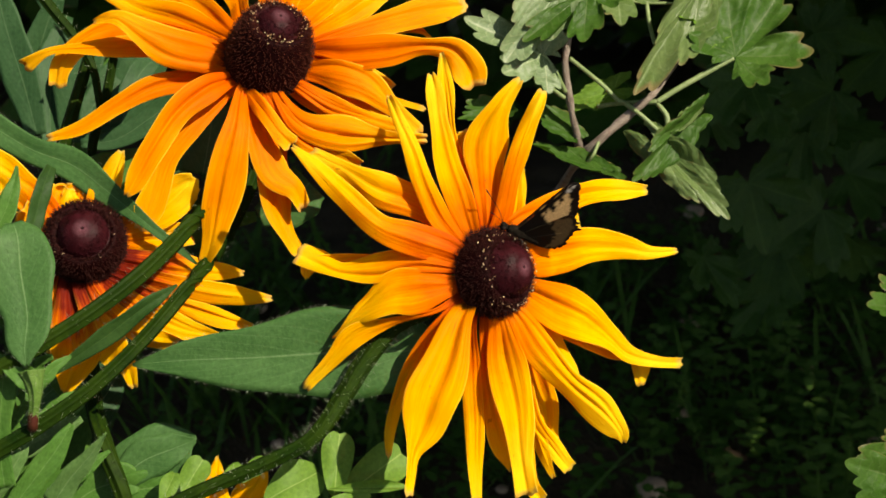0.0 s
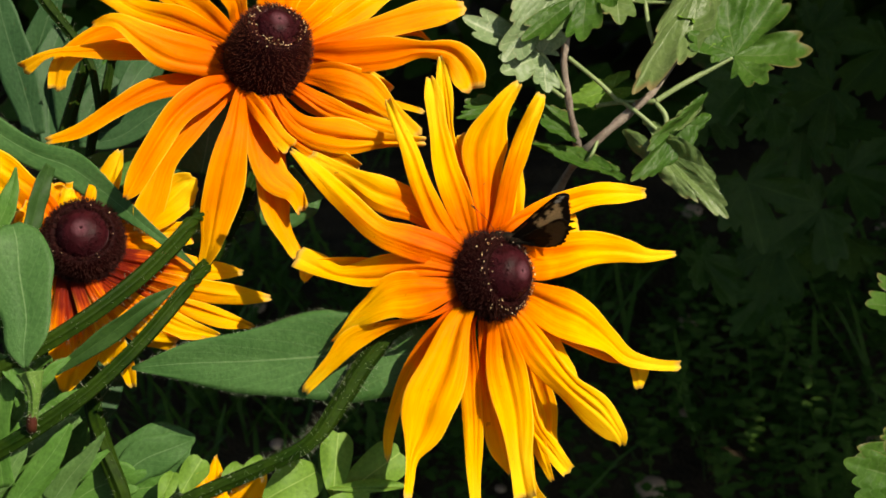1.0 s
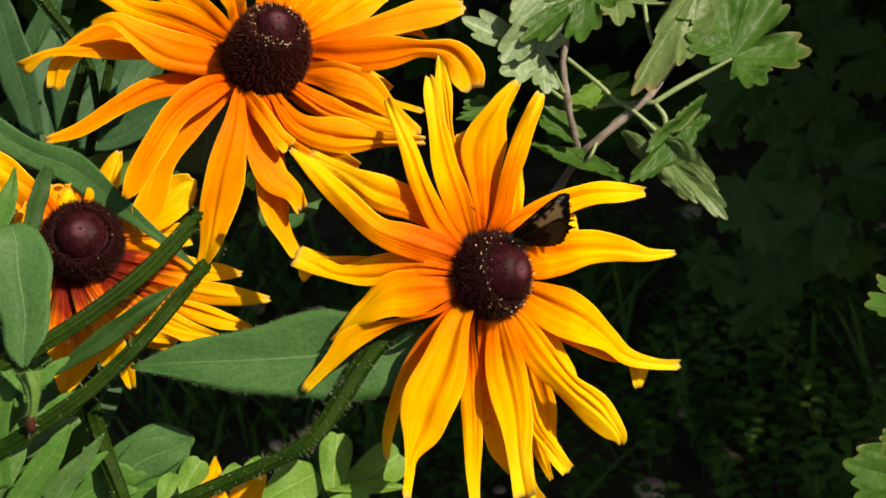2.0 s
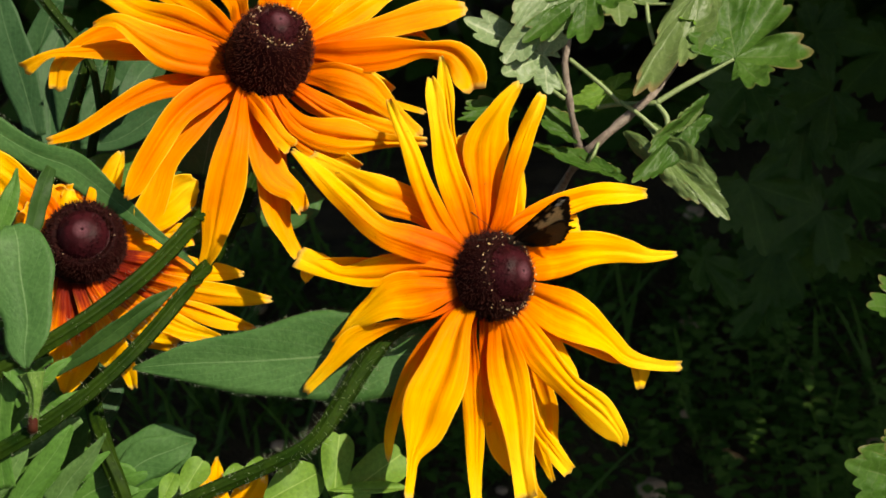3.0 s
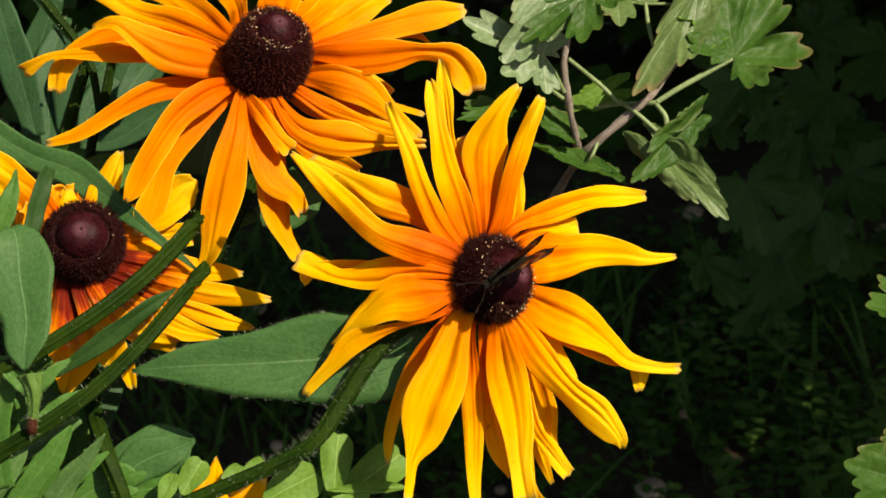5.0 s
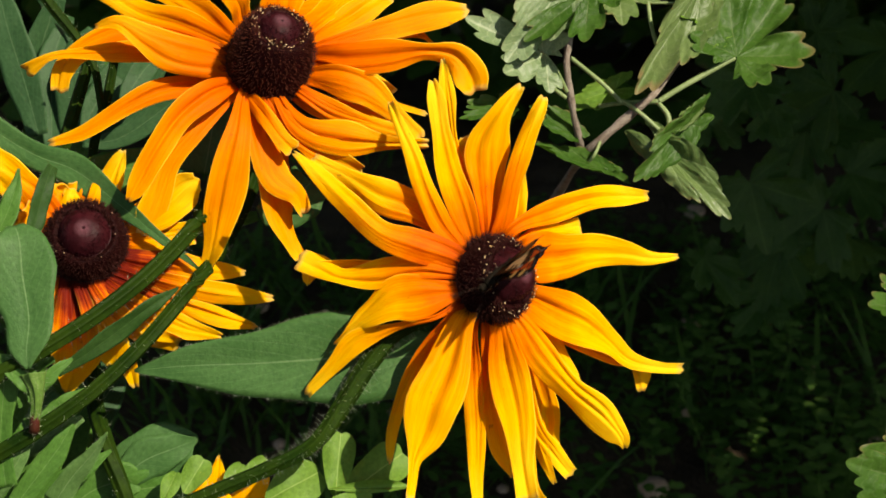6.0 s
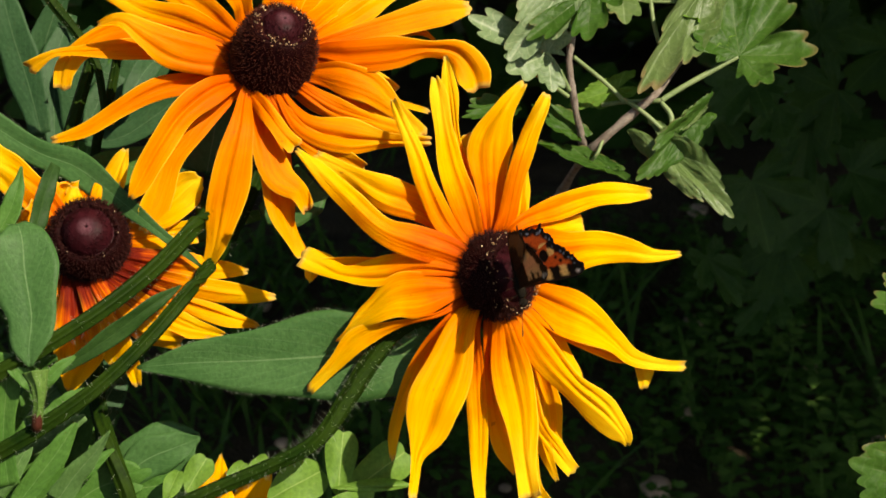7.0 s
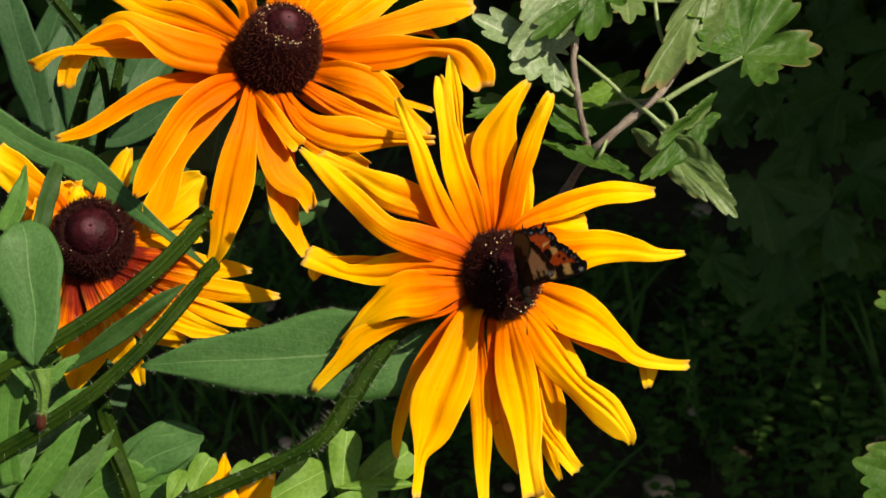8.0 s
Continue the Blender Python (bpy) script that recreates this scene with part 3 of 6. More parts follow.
petal(main, HEAD_MAIN, [(5.5, -3.4, -1.5, 1.8, 18), (8.8, -5.4, 3.7, 4, 18), (19.6, -9.5, 2.7, 6.3, 12), (29.6, -13, 2.4, 5.3, 7), (37.6, -17.4, 1.7, 3.3, 0), (44.8, -21.9, 0.4, 2.3, 7), (53.8, -24.2, 2, 1.5, 16), (60.8, -24.9, 3.5, 1.3, 6)])
petal(main, HEAD_MAIN, [(5.2, -3.9, -1.5, 1.3, 20), (15.6, -11.5, -0.6, 1.6, 20), (38.8, -20.9, -2.7, 1.5, -34), (51, -23.9, -2.6, 2.7, -112), (52.6, -30.2, -4.5, 1.5, -122)])
petal(main, HEAD_MAIN, [(4.7, -4.5, -1.5, 1.8, 29), (12.4, -12.1, -1.4, 3, 29), (21.5, -20.2, -2.9, 4.1, 29), (27.4, -26.9, -4.3, 3.3, 31), (29.4, -30.4, -5.7, 1.3, 41)])
petal(main, HEAD_MAIN, [(3.8, -5.3, -1.5, 1.8, 38), (15.9, -22.1, -4.4, 2.3, 38), (21.4, -33.8, -6.9, 3, 39), (23.4, -41.9, -8.9, 2.8, 37), (23.5, -46.1, -9.3, 2.1, 40)])
petal(main, HEAD_MAIN, [(3, -5.8, -1.5, 1.8, 32), (8.8, -16.9, -2.6, 2.2, 32), (16.2, -37.2, -6.2, 2.2, 26), (22.4, -44.8, -6.2, 2.2, 32), (27.3, -50.8, -5.7, 2, 29)])
petal(main, HEAD_MAIN, [(2.9, -5.8, -1.5, 1.8, 37), (11, -21.9, -4.1, 2.3, 37), (18.4, -41.6, -7.6, 2.2, 32), (23.6, -52.7, -8.7, 0.8, 37)])
petal(main, HEAD_MAIN, [(2.9, -5.8, -1.5, 1.8, 37), (5.3, -10.8, 2.9, 2.6, 37), (12, -20.3, 3.3, 4, 37), (19.6, -28.8, 4.5, 3.6, 35), (28.9, -36.4, 5.7, 4.3, 34), (34.7, -42.3, 5.8, 2.5, 32), (36.6, -44.6, 4.5, 0.7, 42)])
petal(main, HEAD_MAIN, [(0, -6.5, -1.5, 1.3, 41), (-0, -12.4, -2.8, 1.6, 41), (4.7, -26.5, -8.5, 2.3, 41), (8.7, -41, -10.9, 3.4, 40), (11.8, -50.2, -11.1, 0.9, 43)])
petal(main, HEAD_MAIN, [(1, -6.4, -1.5, 1.8, 39), (1.8, -11.7, 0.2, 2.6, 39), (4.3, -21.9, -1.3, 4.9, 38), (8.4, -34.8, -3.2, 4.7, 35), (10.6, -46.2, -5.3, 2.9, 33), (12.6, -56.4, -6.1, 2.9, 39)])
petal(main, HEAD_MAIN, [(2.2, -6.1, -1.5, 1.2, 39), (15.4, -43.6, -7.6, 1.2, 39), (15.5, -52.3, -8.5, 1.9, 37), (18.1, -58.2, -7.2, 2.1, 37)])
petal(main, HEAD_MAIN, [(-2.4, -6, -1.5, 1.2, 37), (-4.7, -11.6, -2.1, 1.1, 37), (-1.1, -24.1, -8.2, 2.2, 18), (1.4, -36.3, -11.8, 2.6, 32), (2.6, -48.5, -14, 2.1, 37), (2.9, -57.1, -14.8, 1.4, 38)])
petal(main, HEAD_MAIN, [(-4.9, -4.3, -1.5, 1.2, 35), (-11.6, -10.1, -3.4, 1.2, 35), (-14.1, -17.9, -10.9, 2.3, 45), (-16, -28.7, -19.2, 2, 47), (-16.3, -37.4, -24, 1.5, 26), (-15.8, -44.6, -26.1, 0.7, 38)])
petal(main, HEAD_MAIN, [(-4, -5.1, -1.5, 1.8, 36), (-10.4, -10.7, 0.4, 3.2, 36), (-15.3, -21.9, -0.4, 5.9, 33), (-19, -30.3, -1.9, 6.5, 25), (-20.1, -37.6, -4.6, 5.3, 22), (-22.2, -43.6, -6.4, 2.0, 26), (-23.6, -48.4, -5.9, 1.5, 32), (-25.8, -53.5, -4.7, 1.2, 34)], "yellow")
petal(main, HEAD_MAIN, [(-5.5, -3.4, -1.5, 1.2, 9), (-14.2, -8.8, -4, 0.7, 9), (-21.7, -10.8, -12.9, 1.2, 18), (-28, -14, -20.8, 2.9, 14), (-30.9, -19.4, -27.1, 1.9, 9), (-34.7, -26, -34.2, 1.2, 15)])
petal(main, HEAD_MAIN, [(-6.4, 1, -1.5, 1.4, -13), (-11.2, 1.7, -1, 1.7, -13), (-19, 3.6, -6.8, 2.9, -11), (-25.3, 2.5, -13.8, 3.8, -7), (-31.1, 3.1, -21.3, 2.1, -2), (-34, 5.8, -26.3, 3.2, -4), (-37.1, 8.3, -30.5, 2.9, -3)])
petal(main, HEAD_MAIN, [(-6.4, 0.9, -1.5, 1.7, -41), (-33.9, 4.9, -28.5, 2.1, -41), (-34.5, 2.9, -30.4, 1.6, -53), (-34.2, 1.4, -31.2, 0.6, -74)])
petal(main, HEAD_MAIN, [(-6.3, -1.6, -1.5, 1.8, 6), (-10.2, -2.8, -1.7, 2.4, 6), (-18.2, -3.6, -6.2, 5.7, 8), (-23.4, -4.2, -10.9, 5.3, 14), (-26.5, -7.4, -17.3, 3.2, 17), (-28.8, -11.3, -23.5, 0.7, -2), (-29.8, -13.9, -27.1, 0.7, 0)])
petal(main, HEAD_MAIN, [(-4.2, 4.9, -1.5, 1.5, -25), (-8.9, 10.3, -2.6, 1.9, -25), (-16.6, 18.4, -7.3, 4, -23), (-24.6, 22, -11.5, 4.4, -25), (-31.1, 27.3, -16.5, 2.4, -33), (-37.1, 32.3, -22.1, 1.6, -46)])
petal(main, HEAD_MAIN, [(-5.8, 2.9, -1.5, 1.8, -23), (-9.7, 4.9, -1, 3.3, -23), (-20.5, 8.9, -4.2, 4.3, -23), (-28.5, 12.3, -7, 3.2, -26), (-35.2, 20.6, -11.7, 3, -29), (-39.5, 28.2, -16.9, 2, -34), (-42.7, 33.7, -21.4, 0.8, -27)])
petal(main, HEAD_MAIN, [(-4.5, 4.7, -1.5, 1.3, -29), (-7.7, 8.1, -1.3, 1.6, -29), (-12.8, 13.8, -2.3, 2.7, -39), (-16.9, 22.2, -2.7, 2.7, -37), (-19.8, 31.4, -2.9, 2.2, -37), (-22.5, 39.2, -4.3, 1.5, -33), (-23.8, 44.7, -6, 0.8, -24)])
petal(main, HEAD_MAIN, [(-2.5, 6, -1.5, 1.8, -36), (-4.7, 11.3, -1.3, 2.6, -36), (-7.8, 20.1, -1.2, 3.7, -39), (-10.5, 28.6, -1.3, 3.2, -39), (-12.4, 36.9, -0.7, 2.4, -38), (-13.3, 45, -0.5, 2.2, -39), (-13.5, 50, -1.4, 1.1, -36)])
leaf(main, [(0.9, -2.4, 475.9, 1.4, -67), (-6.3, -4, 472.5, 8.9, -65), (-19.2, -4.8, 472.6, 11.4, -65), (-32.1, -5.5, 472.1, 11.1, -65), (-47.9, -5.6, 471, 8.4, -65), (-65.2, -5.6, 470.3, 4.7, -65), (-78.7, -5.6, 469, 0.4, -65)], None, 340, "broad grey-green lance-shaped leaf with a pale midrib", 1.2)

upper = thing("coneflower", (-0.16, 0.05, 0), "orange coneflower with drooping twisted petals and a bristly dark cone", "flower", "coneflowers")
stem(upper, [(-46.6, 51.6, 530.2, 4.53), (-49, 58.2, 522.2, 3.07), (-55, 57.8, 509.2, 2.08), (-60.7, 41.2, 499.4, 2.17), (-64.5, 21.1, 497.6, 2.10), (-73.9, 6.1, 491.8, 2.06), (-86.8, -6.8, 485.4, 2.02), (-101.5, -14.5, 478.3, 2.01), (-114.2, -17.8, 471.3, 2.01), (-129.2, -21.5, 454, 1.89), (-144.5, -14.6, 397.8, 2.01), (-161.4, -14.8, 279, 2.2)], hair=800)
cone(upper, HEAD_UPPER @ pose(0, 0, 0, 7, 2, 0), 11.1, 19.3, 5, 0.50, 0.88, 0.84, 2.6, 0.34)
petal(upper, HEAD_UPPER, [(-1.7, 7.1, -1.6, 1.9, -42), (-4.1, 17.5, 0.3, 2.9, -42), (-3.3, 30.1, -2.1, 3.5, -31), (-4.8, 43.2, -5.1, 4, -19)])
petal(upper, HEAD_UPPER, [(2.1, 7, -1.6, 1.9, -13), (5.8, 19.3, 3.8, 5.4, -13), (10.3, 33.7, 1.8, 5.5, -13), (14, 45, -0.5, 5.2, -13)])
petal(upper, HEAD_UPPER, [(5.1, 5.2, -1.6, 1.9, 31), (12.4, 12.7, 3.3, 2.6, 31), (21, 21.7, 4.1, 3.3, 14), (28.1, 30, 3.4, 3.5, 7)])
petal(upper, HEAD_UPPER, [(-4.2, 6, -1.6, 1.9, -56), (-8.6, 12.4, -0.7, 2.7, -56), (-14.1, 25.6, -2.5, 3.7, -42), (-21.6, 37.3, -5, 3.8, -34), (-31.5, 45.9, -5.6, 3.9, -36)])
petal(upper, HEAD_UPPER, [(-4.9, 5.4, -1.6, 1.9, -50), (-9.6, 10.5, -1.7, 2.4, -50), (-21.1, 20.5, -3, 4.2, -46), (-30.5, 28.6, -5.6, 3.4, -45), (-41.2, 38, -4.2, 3.2, -42)])
petal(upper, HEAD_UPPER, [(-6.5, 3.4, -1.6, 1.9, -46), (-26.5, 14.4, -2.6, 3.1, -46), (-38.7, 17.1, -5.6, 3.7, -46), (-47.9, 15.5, -10.1, 2.9, -50), (-51.6, 13.6, -15.4, 3, -67), (-52.4, 10.7, -20.3, 2.3, -73)])
petal(upper, HEAD_UPPER, [(-6.8, 2.8, -1.6, 1.9, -47), (-23.2, 9.6, -4.4, 3.3, -47), (-36.4, 11.1, -6, 3, -47), (-46.5, 12.3, -8, 1.7, -47), (-55, 14.6, -11.2, 1.1, -46), (-61.2, 15, -17, 2.1, -50)])
petal(upper, HEAD_UPPER, [(-6.7, 2.9, -1.6, 1.9, -42), (-10.2, 4.4, -3.5, 3.8, -42), (-23.7, 4.2, -0.7, 5.4, -39), (-32.3, 6.5, 2.3, 3.8, -35), (-39.5, 10.2, 4.4, 2, -54), (-45, 12.4, 0.8, 0.7, -59)])
petal(upper, HEAD_UPPER, [(-7.2, 1.5, -1.6, 1.9, -48), (-13.7, 2.8, -8.3, 2.8, -48), (-27.8, 1.9, -11.5, 3, -39), (-38.2, -1, -16.2, 2.4, -40), (-48.1, -3, -23.1, 2.1, -42), (-55.8, -2.2, -27.4, 1.1, -41)])
petal(upper, HEAD_UPPER, [(5.9, 4.3, -1.6, 1.7, 38), (13.7, 9.9, 1, 2.1, 38), (25.8, 18.3, 2.8, 3.7, 17), (36.8, 25.7, 6.3, 3.8, 12)])
petal(upper, HEAD_UPPER, [(6.9, 2.5, -1.6, 1.3, 41), (12.6, 4.7, 1.4, 1.6, 41), (24.7, 7.1, 4.9, 2.3, 36), (36.9, 8.2, 8.9, 3.7, 39), (47.8, 9.3, 12, 3.8, 39), (55.2, 9.1, 13.7, 1.8, 43)])
petal(upper, HEAD_UPPER, [(7.2, 0.9, -1.6, 1.9, 49), (11.8, 1.5, -2.3, 3, 49), (22.4, -1.9, -0.6, 3.2, 48), (32.9, -8.6, -4.2, 3.5, 49)])
petal(upper, HEAD_UPPER, [(6.6, -3.1, -1.6, 1.7, 49), (7.4, -3.4, -6.3, 2.1, 49), (17.5, -9.4, -7.6, 3.5, 49), (32.2, -14.6, -7.5, 3.3, 48)])
petal(upper, HEAD_UPPER, [(3.7, 6.3, -1.6, 1.9, 21), (11.3, 19.3, 0.1, 5.4, 21), (23.6, 26.8, -2.1, 6.6, 21), (38, 37, 2.7, 8.3, 10)])
petal(upper, HEAD_UPPER, [(7, 2.1, -1.6, 1.3, 44), (35.6, 10.3, 2.4, 1, 44), (44.4, 10.3, 3.5, 0.9, 57), (47.4, 8.9, 1.9, 0.8, 72)])
petal(upper, HEAD_UPPER, [(7.3, -0.3, -1.6, 1.8, 52), (11.2, -0.5, 3.2, 2.2, 52), (18.5, -5.9, 7.5, 4.5, 44), (28.5, -9.5, 11.7, 4.5, 47), (38, -11.1, 14.7, 2.4, 56), (45.9, -12.1, 14.3, 3.8, 61), (50.5, -16.5, 10.3, 4.6, 63), (52, -18.7, 7.2, 3.2, 66)])
petal(upper, HEAD_UPPER, [(6.4, -3.5, -1.6, 1.9, 52), (9.9, -5.5, 0.6, 2.4, 52), (16.7, -10.4, 3.5, 4.3, 52), (23.8, -14, 3.3, 4.4, 44), (30.5, -17.5, -0.3, 2.4, 42), (38.7, -22.9, -5.2, 1.8, 55)])
petal(upper, HEAD_UPPER, [(6.8, -2.7, -1.6, 1.3, 49), (12.6, -5, -2.3, 1.1, 49), (25.6, -10.5, -1.8, 1.5, 48), (40.9, -16.5, -2.2, 0.7, 48)])
petal(upper, HEAD_UPPER, [(4.2, -6, -1.6, 1.5, 46), (6.8, -9.8, -0.5, 1.8, 46), (15, -16.3, -1.7, 2.6, 48), (24.2, -20.8, -2, 1.7, 49), (32.6, -23.1, -3.4, 1.9, 55)])
petal(upper, HEAD_UPPER, [(0.6, -7.3, -1.6, 1.3, 48), (1, -11.6, -2, 1.5, 48), (5.8, -20.4, -4.2, 3.1, 48), (16.1, -25, -4, 5, 50), (26.5, -26.7, -3.9, 2.5, 58), (39, -27.5, -3.4, 1.5, 51)])
petal(upper, HEAD_UPPER, [(-1.1, -7.2, -1.6, 1.5, 39), (-1.8, -11, -2.7, 1.8, 39), (4.4, -20, -6, 3.1, 43), (12.8, -26.5, -8.6, 3.1, 48), (21.8, -29.9, -11.1, 2.1, 73)])
petal(upper, HEAD_UPPER, [(0.2, -7.3, -1.6, 1.9, -18), (0.6, -25.8, -16.9, 5.5, -18), (1.7, -33, -23.8, 4.3, -16), (5, -38.4, -29.4, 2.6, -15), (7.6, -41, -32.5, 1.8, -20)])
petal(upper, HEAD_UPPER, [(-4, -6.2, -1.6, 1.3, -15), (-6, -9.4, -4.7, 1.6, -15), (-3.2, -21.1, -9.2, 4.5, -12), (-0.5, -28.8, -14.2, 4.2, -6), (5, -32.5, -17.1, 2.9, 3), (7.4, -35.1, -21.7, 2.5, -19)])
petal(upper, HEAD_UPPER, [(-5.2, -5.1, -1.6, 1.3, 8), (-7.6, -8.4, -3.6, 1.5, 8), (-10.3, -19.5, -6.8, 3.3, 1), (-12.7, -27.1, -14.9, 5.2, 0), (-14.2, -32.1, -24.3, 4.6, -1), (-15.7, -36.3, -32.4, 3, 1), (-17.2, -38.1, -39.3, 1.3, 11)])
petal(upper, HEAD_UPPER, [(-5.3, -5, -1.6, 1.3, 29), (-6.7, -6.3, -3.3, 1.1, 29), (-4, -16.4, -3, 2.3, 34), (0, -23.4, -5.2, 2.3, 35), (3.4, -25.9, -7.7, 2.5, 42)])
petal(upper, HEAD_UPPER, [(-6.8, -2.8, -1.6, 1.2, -17), (-8, -3.3, -5.7, 1.5, -17), (-19.5, -14, -11.2, 2.4, -9), (-27, -20.3, -18.1, 2.9, -12), (-29.8, -25, -24.4, 3.4, -18), (-32, -28.2, -30.2, 3.8, -17), (-34.5, -30.2, -33.7, 1.4, -15)])
petal(upper, HEAD_UPPER, [(-6.7, -2.8, -1.6, 1.4, -28), (-8.3, -3.5, -3, 1.7, -28), (-17, -10.4, -1.6, 3.6, -46), (-25.4, -16.1, -5.1, 3.6, -30), (-32.2, -23.1, -12.4, 3.2, -20), (-36.4, -27.3, -20.4, 2.6, -23), (-38.2, -28.3, -23.9, 1.0, -24)])
leaf(upper, [(-123, 39.8, 519.1, 3.9, 59), (-108.1, 36, 511, 3.7, 60), (-97.5, 33.4, 507.8, 4.3, 66), (-85.5, 25.2, 502.1, 3.3, 73), (-76.3, 20.4, 496.3, 1.5, 60), (-68.5, 18.6, 490.2, 1, 53), (-64.1, 17.9, 486.3, 0.4, 58)], None, 160, "long folded grey-green leaf", 1.2)

second = thing("coneflower_shoot", (-0.17, 0.06, 0), "bare hairy green coneflower stem with a reddish side joint", "stem", "coneflowers")
stem(second, [(-26.9, 108.1, 540.4, 2.63), (-36.4, 94.4, 527.7, 2.27), (-45.1, 74.4, 511.1, 1.88), (-52.7, 52.8, 494.5, 1.84), (-58.5, 36.6, 485.7, 1.92), (-65.1, 12.5, 483.8, 1.84), (-76.6, -3.9, 475, 1.80), (-88.6, -13.4, 466.5, 1.9), (-102.4, -19.4, 458.5, 2.02), (-116.5, -23.2, 450.2, 2.02), (-127.8, -30.4, 434.8, 2.02), (-144.5, -20.9, 384.2, 2.01), (-163, -14.8, 279, 2.2)], hair=900)
stem(second, [(-102.4, -19.4, 458.8, 1.0), (-101.8, -21.2, 460.6, 1.19), (-101.4, -21.2, 463.9, 1.26), (-100.8, -20.6, 467.7, 1.40), (-100.7, -19.3, 471.5, 2.10), (-101.1, -17.6, 474.1, 3.36)], "side_shoot", 320, 1.6, 1.0, PALE_STEM)
joint_rows = [(-102.5, -19.2, 458.6, 0.9), (-102, -20.8, 459.9, 1.3), (-101.7, -21.9, 461.1, 1.38), (-101.5, -21.6, 463, 1.33), (-101.4, -20.9, 465.1, 1.12)]
part("joint", mesh_of("joint", *tube_mesh(joint_rows, 14, 20, 0.05)[:2], JOINT), second, "dark red joint of the side shoot", Matrix.Translation(-second.location))
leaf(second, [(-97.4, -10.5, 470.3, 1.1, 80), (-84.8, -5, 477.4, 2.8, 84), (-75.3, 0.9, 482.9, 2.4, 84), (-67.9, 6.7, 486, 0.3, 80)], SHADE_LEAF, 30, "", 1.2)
leaf(second, [(-102.4, -19.6, 476.6, 0.6, -15), (-102.8, -17.6, 480.4, 4.0, -14), (-102.5, -12.8, 486.8, 6.2, -9), (-104.6, -6.2, 496.1, 8.3, -5), (-105.8, -0.8, 503, 6.6, 1), (-107.3, 2.5, 505.4, 2, -1)], None, 60, "soft oval leaf", 1.0)
leaf(second, [(-114.1, 10.6, 499.2, 3.1, 11), (-111.7, 14.9, 503.6, 2.9, 11), (-110.1, 19.5, 508.7, 1.6, 16), (-109.5, 22.4, 512.5, 0.3, 17)], FRESH, 40, "", 1.0)
leaf(second, [(-102.4, -12.8, 467.8, 1.3, -92), (-103.4, -13.2, 471.6, 1.5, -87), (-106.2, -14.1, 474.5, 1.3, -81)], FRESH, 20, "", 1.0)
leaf(second, [(-100.7, -11.4, 466.1, 1.1, 63), (-101.4, -9.7, 472.1, 1.3, 57), (-97.8, -9.9, 474.1, 0.9, 60)], FRESH, 20, "", 1.0)

rear = thing("coneflower", (-0.1, 0.14, 0), "yellow coneflower with dark red petal bases behind the stems", "flower", "coneflowers")
rear["bloom"] = "red"
stem(rear, [(-96.2, 33.2, 484.7, 3.94), (-97.3, 38.4, 477.2, 2.31), (-96.4, 32.8, 464.5, 2.16), (-93.3, 13.4, 450.7, 2.11), (-87.2, -5, 444.2, 2.05), (-82.2, -12.3, 433.3, 2.05), (-80, -14.6, 397.8, 2.10), (-88.9, 7.5, 279.5, 2.38)], hair=300)
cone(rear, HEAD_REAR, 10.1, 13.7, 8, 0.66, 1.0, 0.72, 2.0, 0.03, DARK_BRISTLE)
petal(rear, HEAD_REAR, [(-5.4, 4.3, -1.5, 1.8, -20), (-8.9, 7, -0.5, 4.1, -20), (-14.8, 13.2, 0.7, 4.8, -20), (-21.9, 19, 2.1, 5.1, -20), (-27, 22.3, 2.8, 5.3, -20)], "gold")
petal(rear, HEAD_REAR, [(-3.8, 5.8, -1.5, 1.8, -11), (-5.2, 8.1, 0.4, 5, -11), (-5, 12.7, 1.1, 4.6, -8), (-3.9, 14.7, 2, 2.2, -7)], "gold")
petal(rear, HEAD_REAR, [(2.3, 6.5, -1.5, 1.8, 1), (3.3, 9.2, 1.8, 3.7, 1), (6.2, 16.7, 4, 3.6, 3), (9.7, 23.4, 6.9, 1, 3)], "gold")
petal(rear, HEAD_REAR, [(6.3, 2.7, -1.5, 1.8, 15), (8.8, 3.8, 0.3, 2.6, 15), (20.2, 8.8, 3.6, 5.4, 15), (26.2, 13.5, 6, 4.5, 15), (29.2, 15, 7, 2.4, 15)], "gold")
petal(rear, HEAD_REAR, [(6.9, 0.2, -1.5, 1.5, 21), (9.1, 0.3, -1, 1.9, 21), (20.9, 2, -1.1, 3.2, 25), (27.6, 4.1, -1.7, 3.2, 33)], "gold")
petal(rear, HEAD_REAR, [(6.4, -2.7, -1.5, 1.5, 22), (8.1, -3.4, -1.4, 2.3, 22), (21.7, -5.5, -1.8, 3.6, 21), (32.7, -6.5, -3.1, 2.9, 16), (41.4, -6.7, -4.3, 0.9, 24)])
petal(rear, HEAD_REAR, [(5.1, -4.7, -1.5, 1.4, 22), (6.6, -5.9, -1.5, 2.1, 22), (20.2, -10.3, -1.6, 2.6, 24), (34.9, -13, -3.1, 3.1, 26), (48.7, -13.8, -5, 1, 27)])
petal(rear, HEAD_REAR, [(3.6, -5.9, -1.5, 1.3, 18), (4.6, -7.6, -1.4, 1.4, 18), (18.8, -14.5, -1.3, 2, 25), (34.2, -19.4, -3.6, 2.5, 31), (44.3, -21.3, -6.2, 0.8, 31)])
petal(rear, HEAD_REAR, [(2.5, -6.4, -1.5, 1.3, 14), (3.1, -8.1, -1.7, 1.4, 14), (13.8, -16.5, -1.6, 2.7, 18), (24.7, -21.9, -3.5, 3.1, 30), (35.2, -23.9, -6.2, 1, 28)])
